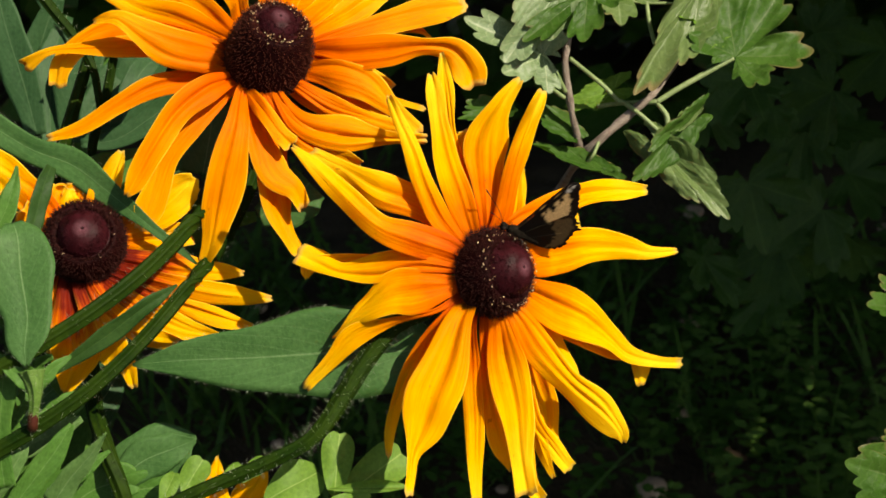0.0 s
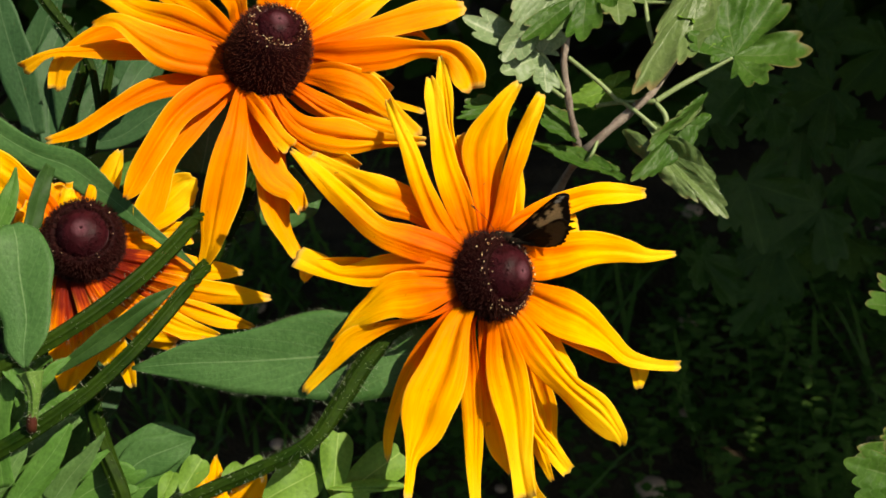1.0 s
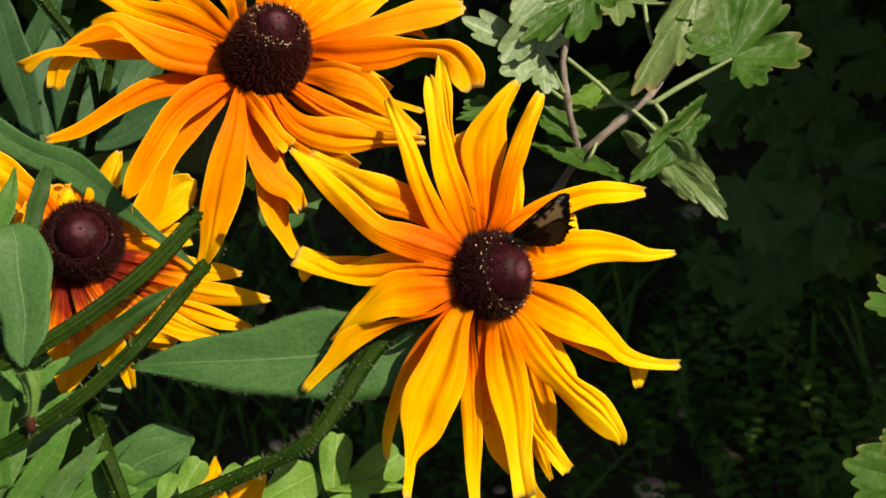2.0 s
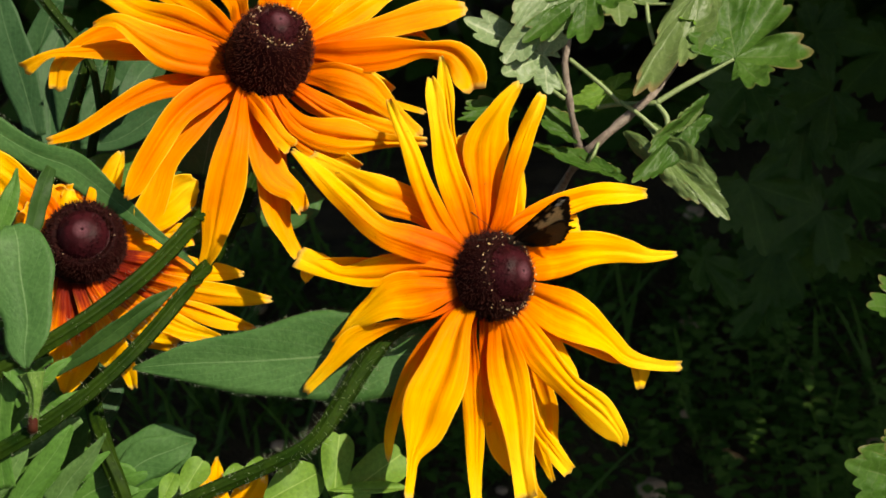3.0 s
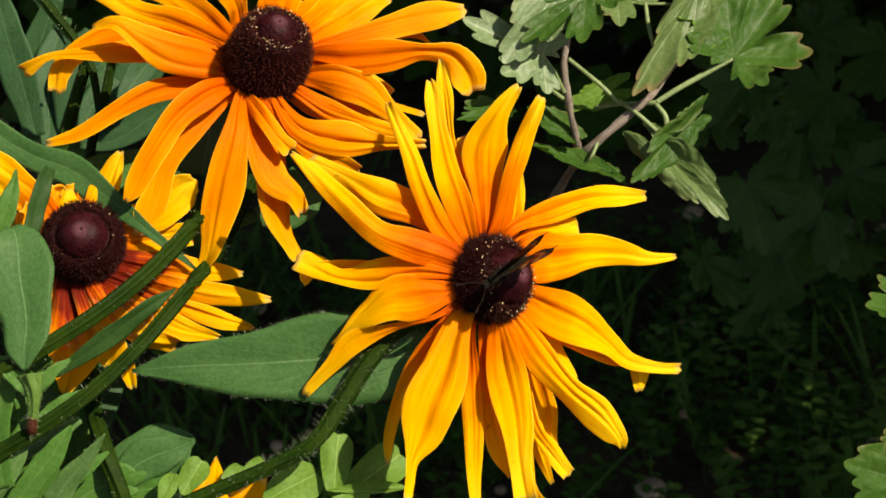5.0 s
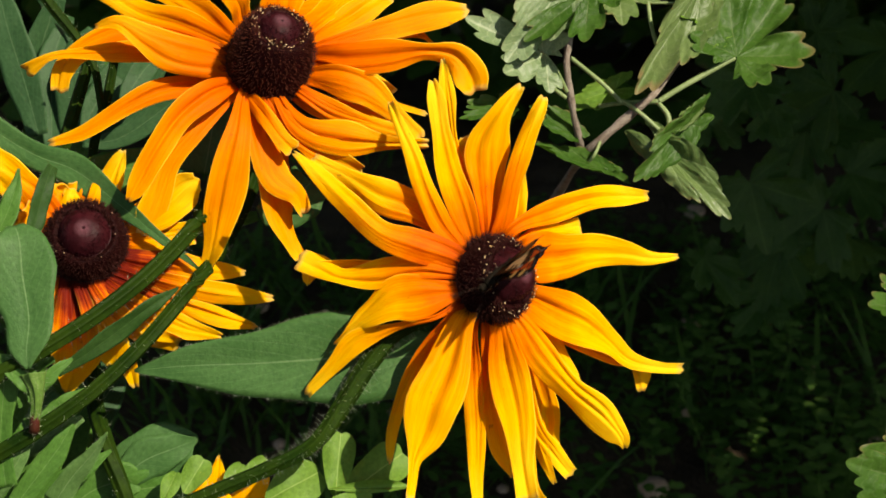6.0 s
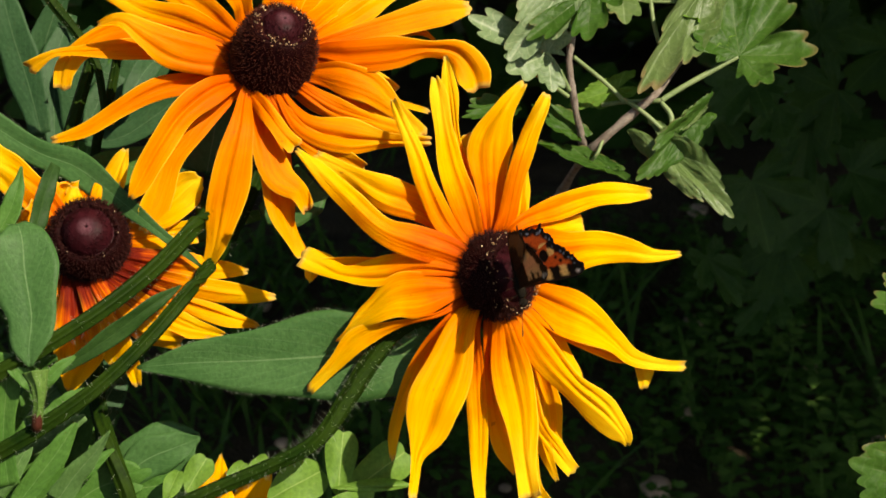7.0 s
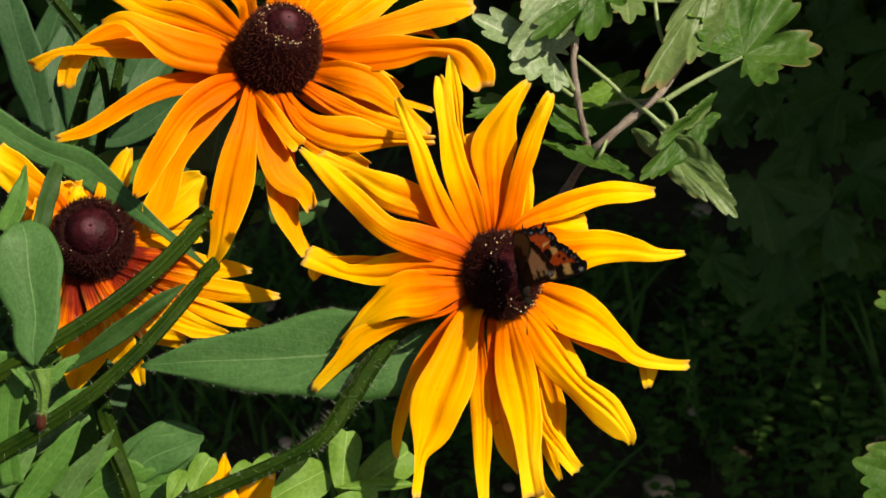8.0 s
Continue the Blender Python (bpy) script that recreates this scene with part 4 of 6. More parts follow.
petal(rear, HEAD_REAR, [(1, -6.8, -1.5, 1.3, 13), (1.3, -8.9, -1.1, 1.8, 13), (8.7, -19.3, -2.2, 2.7, 18), (16.7, -24.6, -4.4, 3.4, 32), (24.3, -25.5, -7, 3.1, 40)])
petal(rear, HEAD_REAR, [(0.7, -6.9, -1.5, 1.3, 10), (0.8, -8, -3, 1.4, 10), (6, -21.3, -5.3, 2.2, 14), (11.1, -30.5, -10.4, 2.3, 18), (12.5, -35.2, -14.3, 1.2, 23)])
petal(rear, HEAD_REAR, [(-1.3, -6.8, -1.5, 1.3, 8), (-1.6, -8.6, -1.4, 1.8, 8), (3, -20.7, -2.3, 3.5, 10), (6.3, -26.5, -5.1, 5.3, 15), (6.5, -31, -9, 1.2, 14)])
petal(rear, HEAD_REAR, [(-2.9, -6.3, -1.5, 1.9, 3), (-3.7, -8.2, -1.5, 2.7, 3), (-2.7, -19.1, -2.4, 5.5, 5), (-2.3, -28.7, -5.9, 6.5, 2), (-5.1, -37, -12.7, 1.2, 3)])
petal(rear, HEAD_REAR, [(-6.1, -3.2, -1.5, 2, -6), (-8.3, -4.3, -2.6, 3.8, -6), (-10, -16.5, -5.3, 3.6, 0), (-12.8, -25.3, -11.3, 3.4, 3)])
petal(rear, HEAD_REAR, [(1.6, 6.6, -1.6, 3.0, 0), (2.4, 9.7, -0.4, 4.4, 0), (3, 12, 0.4, 5.2, 0), (3.7, 15, 0.9, 4.2, 0)], "orange")
petal(rear, HEAD_REAR, [(-0.5, 6.8, -1.6, 3.0, 0), (-0.7, 10, -0.4, 4.4, 0), (-0.9, 13.6, 0.4, 5.2, 0), (-1.2, 17, 0.9, 4.2, 0)], "orange")
petal(rear, HEAD_REAR, [(-2.5, 6.3, -1.6, 3.0, 0), (-3.7, 9.3, -0.4, 4.4, 0), (-5.4, 13.4, 0.4, 5.2, 0), (-6.7, 16.7, 0.9, 4.2, 0)], "orange")
petal(rear, HEAD_REAR, [(-4.4, 5.2, -1.6, 3.0, 0), (-6.4, 7.7, -0.4, 4.4, 0), (-9.5, 11.3, 0.4, 5.2, 0), (-11.9, 14.2, 0.9, 4.2, 0)], "orange")
petal(rear, HEAD_REAR, [(-5.8, 3.6, -1.6, 3.0, 0), (-8.5, 5.3, -0.4, 4.4, 0), (-12.9, 8.1, 0.4, 5.2, 0), (-16.1, 10.1, 0.9, 4.2, 0)], "orange")
petal(rear, HEAD_REAR, [(-6.6, 1.6, -1.6, 3.0, 0), (-9.7, 2.4, -0.4, 4.4, 0), (-15.1, 3.8, 0.4, 5.2, 0), (-18.9, 4.7, 0.9, 4.2, 0)], "orange")
petal(rear, HEAD_REAR, [(-6.8, -0.5, -1.6, 3.0, 0), (-10, -0.7, -0.4, 4.4, 0), (-16, -1.1, 0.4, 5.2, 0), (-20, -1.4, 0.9, 4.2, 0)], "orange")

low = thing("coneflower", (-0.06, 0.09, 0), "young yellow coneflower just opening low down", "flower", "coneflowers")
low["bloom"] = "yellow"
stem(low, [(-55.5, -7.5, 408.2, 3.31), (-55.2, -6.4, 401.1, 2.12), (-56.1, 3.6, 365.7, 2.22), (-60.1, 0.4, 264.1, 2.38)], hair=100)
cone(low, HEAD_LOW, 7.0, 9.0, 12, 0.58)
petal(low, HEAD_LOW, [(-3.9, 0.7, -1.5, 1.8, -24), (-3.5, 0.6, 4.2, 2.6, -24), (-5.7, 1.9, 13.1, 5.2, -24), (-6.4, 3.9, 19.6, 4.7, -24), (-5.4, 5.1, 25.1, 2.7, -24), (-5.1, 7.5, 30.7, 0.4, -23)])
petal(low, HEAD_LOW, [(-4, 0.5, -1.5, 1.2, 0), (-5.4, 0.7, 3.3, 1.4, -68), (-9.8, 1.3, 11.9, 3.2, -66), (-10.9, 2.3, 18.2, 3.2, -65), (-10.1, 3.2, 23.1, 2.2, -67), (-9.5, 4.9, 27.2, 0.5, -66)])
petal(low, HEAD_LOW, [(3.9, 0.8, -1.5, 1.8, 19), (2.9, 0.6, 3, 2.2, 19), (2.3, 2.1, 10.9, 4.8, 19), (3, 4.2, 18.3, 4.8, 17), (5.9, 5.8, 23.7, 2.7, 17), (8.2, 7.3, 28.3, 0.5, 17)])
petal(low, HEAD_LOW, [(4, 0.6, -1.5, 1.2, 0), (3.8, 0.6, 1.2, 1.5, 63), (6, 2.6, 11.7, 2.5, 61), (10.9, 3.1, 18.4, 1.9, 57), (15.9, 2.9, 20.9, 0.5, 57)])

clump = thing("coneflower_foliage", (-0.15, 0.13, 0), "mass of grey-green coneflower leaves behind the flowers", "foliage")
stem(clump, [(-116.2, 86.6, 543.7, 1.27), (-108.7, 80.6, 535.7, 1.42), (-102, 75.4, 529.2, 1.26), (-97, 70.2, 522.8, 1.1), (-94.6, 64.9, 511.4, 0.94)], "stalk", 200, 2.0, 0.95)
stem(clump, [(-96.5, 76.1, 530.6, 1.26), (-100.3, 69.1, 518.1, 1.57), (-104.3, 62.2, 505.7, 1.72), (-107.9, 56.3, 492.9, 1.72), (-110.7, 40.2, 453.7, 1.73), (-115.1, 18.6, 374.2, 1.77), (-124.9, 7.9, 256.7, 1.9)], "stalk", 200, 1.6, 0.5)
stem(clump, [(-91.7, 77.9, 525, 1.11), (-94.1, 72.5, 513.5, 1.27), (-98, 66.5, 500.6, 1.27), (-101.1, 47.3, 450, 1.28), (-111.1, 7.9, 256.7, 1.38)], "stalk", 120, 1.6, 0.5)
leaf(clump, [(-121, 102.4, 489.3, 3, -27), (-125, 109.3, 502.4, 5.3, -30), (-130.4, 117.6, 516.5, 5.5, -31), (-134.1, 124.8, 528.3, 2.5, -26)], SHADED_REAR_LEAF, 0)
leaf(clump, [(-117.3, 136.2, 475.2, 3.6, 20), (-116.9, 143, 488, 6.6, 20), (-114, 148.7, 497.3, 7.1, 21), (-109.7, 153.4, 504.2, 4.3, 20)], SHADED_REAR_LEAF, 0)
leaf(clump, [(-113.7, 130.6, 475.4, 1.4, 63), (-102.9, 131.3, 476.5, 3.1, 61), (-90.6, 134.9, 483.4, 3.8, 61), (-79.9, 138.9, 491, 1.6, 62)], SHADED_REAR_LEAF, 0)
leaf(clump, [(-101.7, 135.5, 478.4, 6.3, 31), (-98.1, 141.4, 490.4, 7.8, 31), (-92.8, 145.8, 499.4, 6.5, 31), (-91.1, 150.6, 509, 2.7, 31)], SHADED_REAR_LEAF, 0)
leaf(clump, [(-65.7, 52.4, 497.9, 6.4, 15), (-63.4, 58.1, 509.9, 7, 15), (-62.7, 62.6, 518.9, 3.2, 15)], None, 0)
leaf(clump, [(-49.7, 41.5, 490, 2.8, 59), (-41.3, 43.4, 493.8, 7.4, 59), (-35.9, 45.8, 498.3, 6, 60)], None, 0)
leaf(clump, [(-99.8, 59.9, 495.2, 3.6, 65), (-90.3, 60.4, 496, 5.5, 65), (-76.1, 61.3, 497.8, 3.3, 65), (-68.7, 61.9, 498.7, 1.3, 64)], FRESH, 0)
leaf(clump, [(-70.6, 46.1, 482.1, 3, 64), (-62.8, 47.2, 484.6, 2.6, 64), (-51.1, 48.5, 487.2, 1.4, 64)], FRESH, 0)
leaf(clump, [(-108.6, -14.8, 477.7, 4.4, -5), (-109.7, -17.2, 467.8, 3.5, -8), (-110.8, -20.6, 455.9, 2.8, -11), (-109.9, -23.6, 444.6, 2.9, -11)], FRESH, 0)
leaf(clump, [(-88.4, -2.6, 447, 1, 82), (-94.3, -4, 439.3, 1.9, -45), (-99.9, -4.8, 432.9, 2.6, -63), (-105.5, -5.6, 426.5, 2.3, -72)], None, 0)
leaf(clump, [(-84.7, -5.9, 435.3, 2.7, 61), (-78.1, -3.5, 440.3, 5.3, 61), (-70, -1.7, 443.1, 4, 62), (-64.6, -0.3, 444.8, 0.7, 67)], None, 0)
leaf(clump, [(-97.8, -9.5, 429.8, 4.1, 64), (-89.7, -7.4, 434.5, 6.2, 63), (-83.2, -6.3, 435.6, 5.3, 62), (-78.8, -6.2, 434.6, 1.7, 58)], FRESH, 0)
leaf(clump, [(-105.5, 4.7, 420.8, 4.5, -30), (-107.8, 9.2, 430.4, 5.1, -29), (-110.9, 13.1, 437.8, 5.3, -29)], FRESH, 0)
leaf(clump, [(-73.5, 7.3, 421, 1.9, -14), (-74.3, 9.2, 425.1, 1.9, -14), (-74.4, 10.4, 427.6, 0.3, -14)], FRESH, 0)
leaf(clump, [(-112.8, -6.5, 457.7, 2.3, 31), (-111.8, -8.1, 449.4, 4.7, 27), (-110.7, -10.1, 440.5, 5.5, 28), (-109, -11.8, 432.1, 5.9, 33)], FRESH, 0)
leaf(clump, [(-101.8, 4.9, 420.7, 3.6, 10), (-106.7, 10.5, 427.9, 3.8, 9), (-104.2, 11.5, 437.9, 3.1, 10), (-100.1, 14.2, 442, 2.2, 12)], FRESH, 0)
leaf(clump, [(-76.9, -7.3, 427.5, 9.6, 52), (-76, -3.7, 435.3, 12, 50), (-72.2, -0.9, 441.3, 9.5, 50), (-67.6, 0.4, 444.1, 4.3, 53), (-64.5, 0.8, 445, 0.6, 56)], None, 0)
leaf(clump, [(-88.4, -9.3, 428, 2.6, 64), (-82.5, -7.1, 432.6, 4.9, 63), (-74.4, -6.4, 434.1, 4.2, 62), (-66.4, -5.3, 434.1, 1.6, 62)], FRESH, 0)
leaf(clump, [(-113, -0.9, 427, 3, 13), (-108.9, 2.2, 433.8, 2.7, 13), (-108, 6.3, 440.1, 2.2, 14), (-110.4, 10, 445.7, 1.5, 12)], FRESH, 0)
leaf(clump, [(-104.3, 19.6, 440.2, 3.2, 62), (-99.8, 20.5, 440.6, 4.3, 61), (-97, 22.7, 443.7, 1.6, 61)], FRESH, 0)
leaf(clump, [(-113, -9.1, 461.6, 2.9, 30), (-110.5, -6.7, 466.8, 2.5, 30), (-109.4, -3.6, 473.3, 1.1, 30)], FRESH, 0)
leaf(clump, [(-96.1, 0.2, 420.1, 2.6, 38), (-93.6, 4.1, 428.3, 2.1, 39), (-91.6, 7, 437, 1.6, 40), (-88.8, 8.3, 442, 0.3, 37)], None, 0)
leaf(clump, [(-102, 8.6, 429.9, 5.7, 10), (-101.4, 13.7, 440.9, 7.4, 10), (-99.9, 17.6, 449.2, 6.4, 10), (-99.5, 21, 456.4, 1.7, 10)], FRESH, 0)
leaf(clump, [(-119.6, 10.3, 436.8, 5, 57), (-114.3, 12.5, 441.7, 7, 57), (-109.4, 14.8, 446.5, 6.7, 57), (-104.4, 16.7, 450.6, 2.7, 57)], None, 0)
leaf(clump, [(-123.8, 133.6, 473, 2.5, 12), (-125.2, 145, 484.4, 4.8, 13), (-125.2, 156.3, 495.6, 4.7, 17), (-121.9, 167, 505.4, 2.2, 21)], SHADED_REAR_LEAF, 0)
leaf(clump, [(-112.8, 130.8, 479.9, 1.7, 45), (-108.9, 136.7, 487.4, 4.3, 46), (-103.4, 142.2, 493.9, 4.6, 48), (-97.8, 149.6, 499.4, 2.5, 49)], SHADED_REAR_LEAF, 0)
leaf(clump, [(-99.1, 123.6, 490.6, 1.4, 43), (-95.5, 128.6, 496.1, 3.9, 44), (-91.9, 135.2, 499.8, 3.5, 49), (-87.6, 140.7, 501.1, 1.1, 56)], SHADED_REAR_LEAF, 0)
leaf(clump, [(-86.5, 135.6, 478, 0.9, -69), (-99.1, 135.3, 477.3, 2.3, -69), (-110.7, 135.1, 477, 2.9, -69), (-120.5, 134.6, 475.7, 1.4, -70)], SHADED_REAR_LEAF, 0)
leaf(clump, [(-132.2, 170.8, 512.2, 1.3, 59), (-127.4, 166.3, 508.3, 2, 59), (-123, 162.2, 504.7, 1.9, 58), (-118.9, 157.6, 500.5, 0.9, 56)], SHADED_REAR_LEAF, 60, "", 0.9)
leaf(clump, [(-97.3, -26.9, 442.2, 3.1, 73), (-92.4, -25.9, 449.2, 2.8, 72), (-87.5, -25.4, 455, 1.8, 72), (-83.1, -24.7, 461.1, 0.2, 73)], PALE_FRESH, 16, "narrow pale leaf catching the sun", 1.0)
leaf(clump, [(-109.7, -20.9, 436.2, 2.3, 54), (-103.7, -17.6, 443.4, 3.2, 54), (-98.3, -14.5, 449.9, 2.9, 55), (-94.4, -10.8, 455.6, 0.9, 55)], FRESH, 0)
leaf(clump, [(-113.5, -23.7, 442.1, 2, 54), (-109, -22.2, 447.6, 2.4, 55), (-105.9, -20.1, 452.2, 1.8, 57), (-104.1, -17.4, 455.5, 0.4, 56)], PALE_FRESH, 0)
leaf(clump, [(-113.4, -14.7, 456.6, 2.9, 50), (-111.7, -13.5, 461.5, 3.1, 50), (-110.1, -12.2, 466.6, 2.6, 51), (-109, -10.1, 473.6, 0.7, 52)], PALE_FRESH, 0)
leaf(clump, [(-105.4, -14.7, 433.1, 2.3, 62), (-100.9, -13.5, 437.8, 2.9, 60), (-93.6, -11.7, 441.8, 2.6, 59), (-85.8, -7.6, 445.8, 0.4, 59)], FRESH, 0)
leaf(clump, [(-112.3, -11.8, 446.2, 1.7, 61), (-106.6, -10.6, 448.9, 2.9, 61), (-99.8, -8.4, 451.3, 2.9, 61), (-92.7, -5.8, 454.4, 0.9, 61)], PALE_FRESH, 0)
leaf(clump, [(-104.4, -3.2, 452.9, 1.2, 59), (-99.6, -1.6, 454, 3.2, 59), (-95.7, 0.4, 455.9, 2.9, 59), (-91.8, 2.7, 458.4, 0.6, 59)], FRESH, 0)
leaf(clump, [(-109.5, -7.7, 455, 1.2, 38), (-107.7, -5.9, 458.8, 2, 38), (-106.2, -3.5, 461.8, 1.7, 38), (-105.2, -0.8, 465.2, 0.4, 38)], FRESH, 0)
leaf(clump, [(-96.2, -4.2, 424.7, 2.4, 55), (-89, 0.1, 429.3, 5.1, 55), (-81.8, 3.9, 432.6, 5.1, 55), (-74.3, 7.1, 434.9, 1.2, 56)], PALE_FRESH, 0)
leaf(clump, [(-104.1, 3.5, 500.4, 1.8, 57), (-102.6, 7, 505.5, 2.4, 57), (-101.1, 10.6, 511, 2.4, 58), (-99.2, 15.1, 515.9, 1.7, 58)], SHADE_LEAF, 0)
leaf(second, [(-101.1, -20.5, 469, 0.8, -45), (-102.8, -19.7, 472, 2, -44), (-105.9, -18.6, 474.3, 1.8, -46), (-109.5, -16.8, 475.9, 0.4, -47)], FRESH, 20, "", 0.9)
leaf(second, [(-100.8, -20.5, 469, 0.8, 70), (-99, -19.1, 472, 1.7, 69), (-96, -17.2, 475, 1.5, 69), (-92.2, -14.2, 476.7, 0.3, 70)], FRESH, 20, "", 0.9)
leaf(clump, [(-116.8, 20.7, 430.7, 4, 37), (-107.9, 26.3, 438.1, 7.5, 38), (-100.9, 33.8, 444.7, 7.2, 37), (-94.7, 43.7, 451.8, 1.6, 36)], SHADED_REAR_LEAF, 0)
leaf(clump, [(-134.9, 155.4, 478.4, 2.6, 68), (-132.3, 158.2, 489.1, 4.9, 67), (-128.6, 161.7, 501.4, 5.1, 67), (-123.8, 164.8, 512.8, 2.2, 67)], SHADED_REAR_LEAF, 0)
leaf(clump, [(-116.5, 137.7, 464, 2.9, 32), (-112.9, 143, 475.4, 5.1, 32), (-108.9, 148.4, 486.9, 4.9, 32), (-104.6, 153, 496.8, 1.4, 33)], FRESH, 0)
leaf(clump, [(-127.6, 153.9, 463.2, 2.6, 57), (-124.5, 158.6, 473.3, 4.4, 57), (-121.5, 163.3, 483.3, 4.1, 57), (-117.4, 167.2, 491.7, 1.1, 57)], SHADED_REAR_LEAF, 0)
leaf(clump, [(-109, 124, 463, 1.8, 58), (-96.9, 127.7, 466.2, 4.6, 58), (-84.7, 131.4, 469.5, 4.6, 58), (-72.4, 135, 472.5, 1.4, 58)], SHADED_REAR_LEAF, 0)
leaf(clump, [(-105.1, 30.4, 423.1, 3.2, 41), (-99.2, 36.1, 430.7, 5.4, 42), (-94.1, 43, 436, 4.2, 41), (-90.6, 49.9, 441.3, 1, 40)], SHADED_REAR_LEAF, 0)

# ---- currant bush ----
bush = thing("currant_bush", (0.25, 0.35, 0), "currant bush with pale lobed leaves on grey woody twigs", "shrub")


def twig(rows, material, name="twig"):
    verts, faces, c, *_ = tube_mesh(rows, 12, 48, 0.05)
    if material is BARK:
        mid = np.repeat(c[:, :3] * MM, 12, axis=0)
        verts = [Vector(m).lerp(Vector(v), 1 + 0.30 * noise.noise(Vector(v) * 330) + 0.22 * max(0.0, noise.noise(Vector(m) * 90))) for m, v in zip(mid, verts)]
    part(name, mesh_of(name, verts, faces, material), bush, "", Matrix.Translation(-bush.location))


twig([(33.5, 237.5, 394.2, 1.72), (37.5, 152.2, 447.8, 1.49), (38.9, 96.1, 481.4, 1.01), (41.6, 69.8, 498.2, 1.44), (47, 70, 503.5, 1.11), (52.5, 71.1, 508.2, 1.43), (58, 72.2, 512.8, 0.95), (60.5, 75.1, 514.3, 0.79), (71.9, 89.4, 526.1, 0.97), (84.6, 107.2, 540.7, 0.98)], BARK, "branch")
twig([(39.5, 93.6, 483.1, 1), (38.9, 73.8, 497.3, 1.12), (35.8, 71.8, 512.1, 0.95), (34.3, 72.7, 523.5, 0.94), (35.5, 76.1, 530.6, 0.79), (42.1, 87.9, 546.5, 0.79)], BARK, "branch")
twig([(60.3, 71.7, 511.8, 0.79), (65.9, 73.2, 515, 0.79), (73.8, 75.1, 519, 0.79), (81.7, 76.9, 522.9, 0.63)], TWIG)
twig([(60.3, 71.7, 511.8, 0.79), (50.4, 75.3, 510, 0.64), (44.3, 78.7, 507.8, 0.64)], TWIG)
twig([(50.2, 73.7, 511.4, 0.64), (55.4, 68.3, 509.2, 0.63), (60.1, 66.5, 505.4, 0.63)], TWIG)
twig([(60.3, 71.5, 511.4, 0.63), (62.8, 68, 508.5, 0.79), (62.2, 64.6, 501.4, 0.63), (61.2, 62.6, 497.1, 0.63)], TWIG)
twig([(44.2, 69, 501.3, 0.48), (42.4, 65.5, 498.5, 0.48), (40.7, 66.3, 495.5, 0.48)], TWIG)
twig([(35.5, 73.1, 524.2, 0.63), (45.5, 75.4, 515, 0.64), (50.2, 73.4, 510.7, 0.64)], TWIG)
twig([(18, 64.9, 525.5, 0.62), (25.9, 67, 520.6, 0.62), (34.1, 70.3, 513.5, 0.63)], TWIG)
twig([(27.4, 68.1, 527.6, 0.62), (31.5, 69.5, 521.3, 0.63), (34.4, 71, 515, 0.63)], TWIG)
twig([(58.2, 93.5, 534.8, 0.64), (58.8, 88.8, 529.6, 0.64), (60.2, 84.2, 524.5, 0.64)], TWIG)
twig([(41.4, 96.1, 535.7, 0.49), (55.8, 93.1, 534, 0.48), (66.8, 91, 534.3, 0.48)], TWIG)
currant_leaf(bush, (82.2, 77, 523.2), (99.2, 97.3, 533.6), (0.15, -0.6, 0.79), 1.25, 10, 1)
currant_leaf(bush, (73.0, 91.0, 539.0), (52.2, 68.9, 515.2), (0.47, -0.75, 0.47), 0.44, 30, 2, PALE_LEAF)
currant_leaf(bush, (68.2, 67.2, 506.8), (50.1, 56.8, 494.1), (0.55, -0.7, 0.4), 0.5, 28, 3)
currant_leaf(bush, (67.2, 66.9, 506.3), (74.6, 76.3, 512.1), (-0.41, -0.65, 0.64), 0.42, 30, 4, PALE_LEAF)
currant_leaf(bush, (61.5, 64.2, 500.2), (80.2, 48.3, 485.2), (-0.15, -0.6, 0.78), 0.44, 16, 5, PALE_LEAF)
currant_leaf(bush, (27.7, 67.7, 526.9), (8.3, 66.6, 536.3), (-0.1, -0.73, 0.67), 1.2, 12, 6, SILVER_LEAF)
currant_leaf(bush, (31.8, 71.4, 544.4), (18, 58.8, 531.4), (0.41, -0.68, 0.6), 0.75, 22, 7, SILVER_LEAF)
currant_leaf(bush, (39.8, 71.4, 544.2), (21.6, 60.7, 533.3), (0.3, -0.7, 0.62), 0.95, 18, 8)
currant_leaf(bush, (48.6, 88.5, 543.1), (49.3, 73.3, 534.2), (0, -0.41, 0.91), 1.6, 10, 9, PALE_LEAF)
currant_leaf(bush, (49.0, 82.5, 511.5), (34.8, 80.8, 507.7), (0.1, -0.65, 0.75), 0.8, 8, 10, LIME)
currant_leaf(bush, (35.2, 71.9, 502.7), (24.2, 76.8, 508.5), (0.11, -0.54, 0.83), 0.8, 10, 11)
currant_leaf(bush, (16.5, 63.4, 512.8), (4.3, 58.6, 512.2), (0, -0.54, 0.84), 0.85, 12, 12)
currant_leaf(bush, (44, 63.8, 494.9), (25.2, 69.9, 498.5), (0.11, -0.27, 0.96), 0.55, 10, 13)
currant_leaf(bush, (40.7, 66.5, 495.8), (51.1, 60.2, 491.9), (0.23, -0.18, 0.96), 0.4, 20, 14)
currant_leaf(bush, (75.4, 86.6, 529.5), (91.1, 99.4, 538), (0.1, -0.65, 0.75), 0.9, 10, 15, LIME)
currant_leaf(bush, (135.5, 65.3, 450.7), (121.3, 57.9, 453.9), (-0.21, -0.63, 0.75), 1.5, 12, 16)
currant_leaf(bush, (134, 26.3, 414.5), (110.7, 22.5, 425.1), (-0.62, -0.62, 0.48), 1.3, 12, 17)
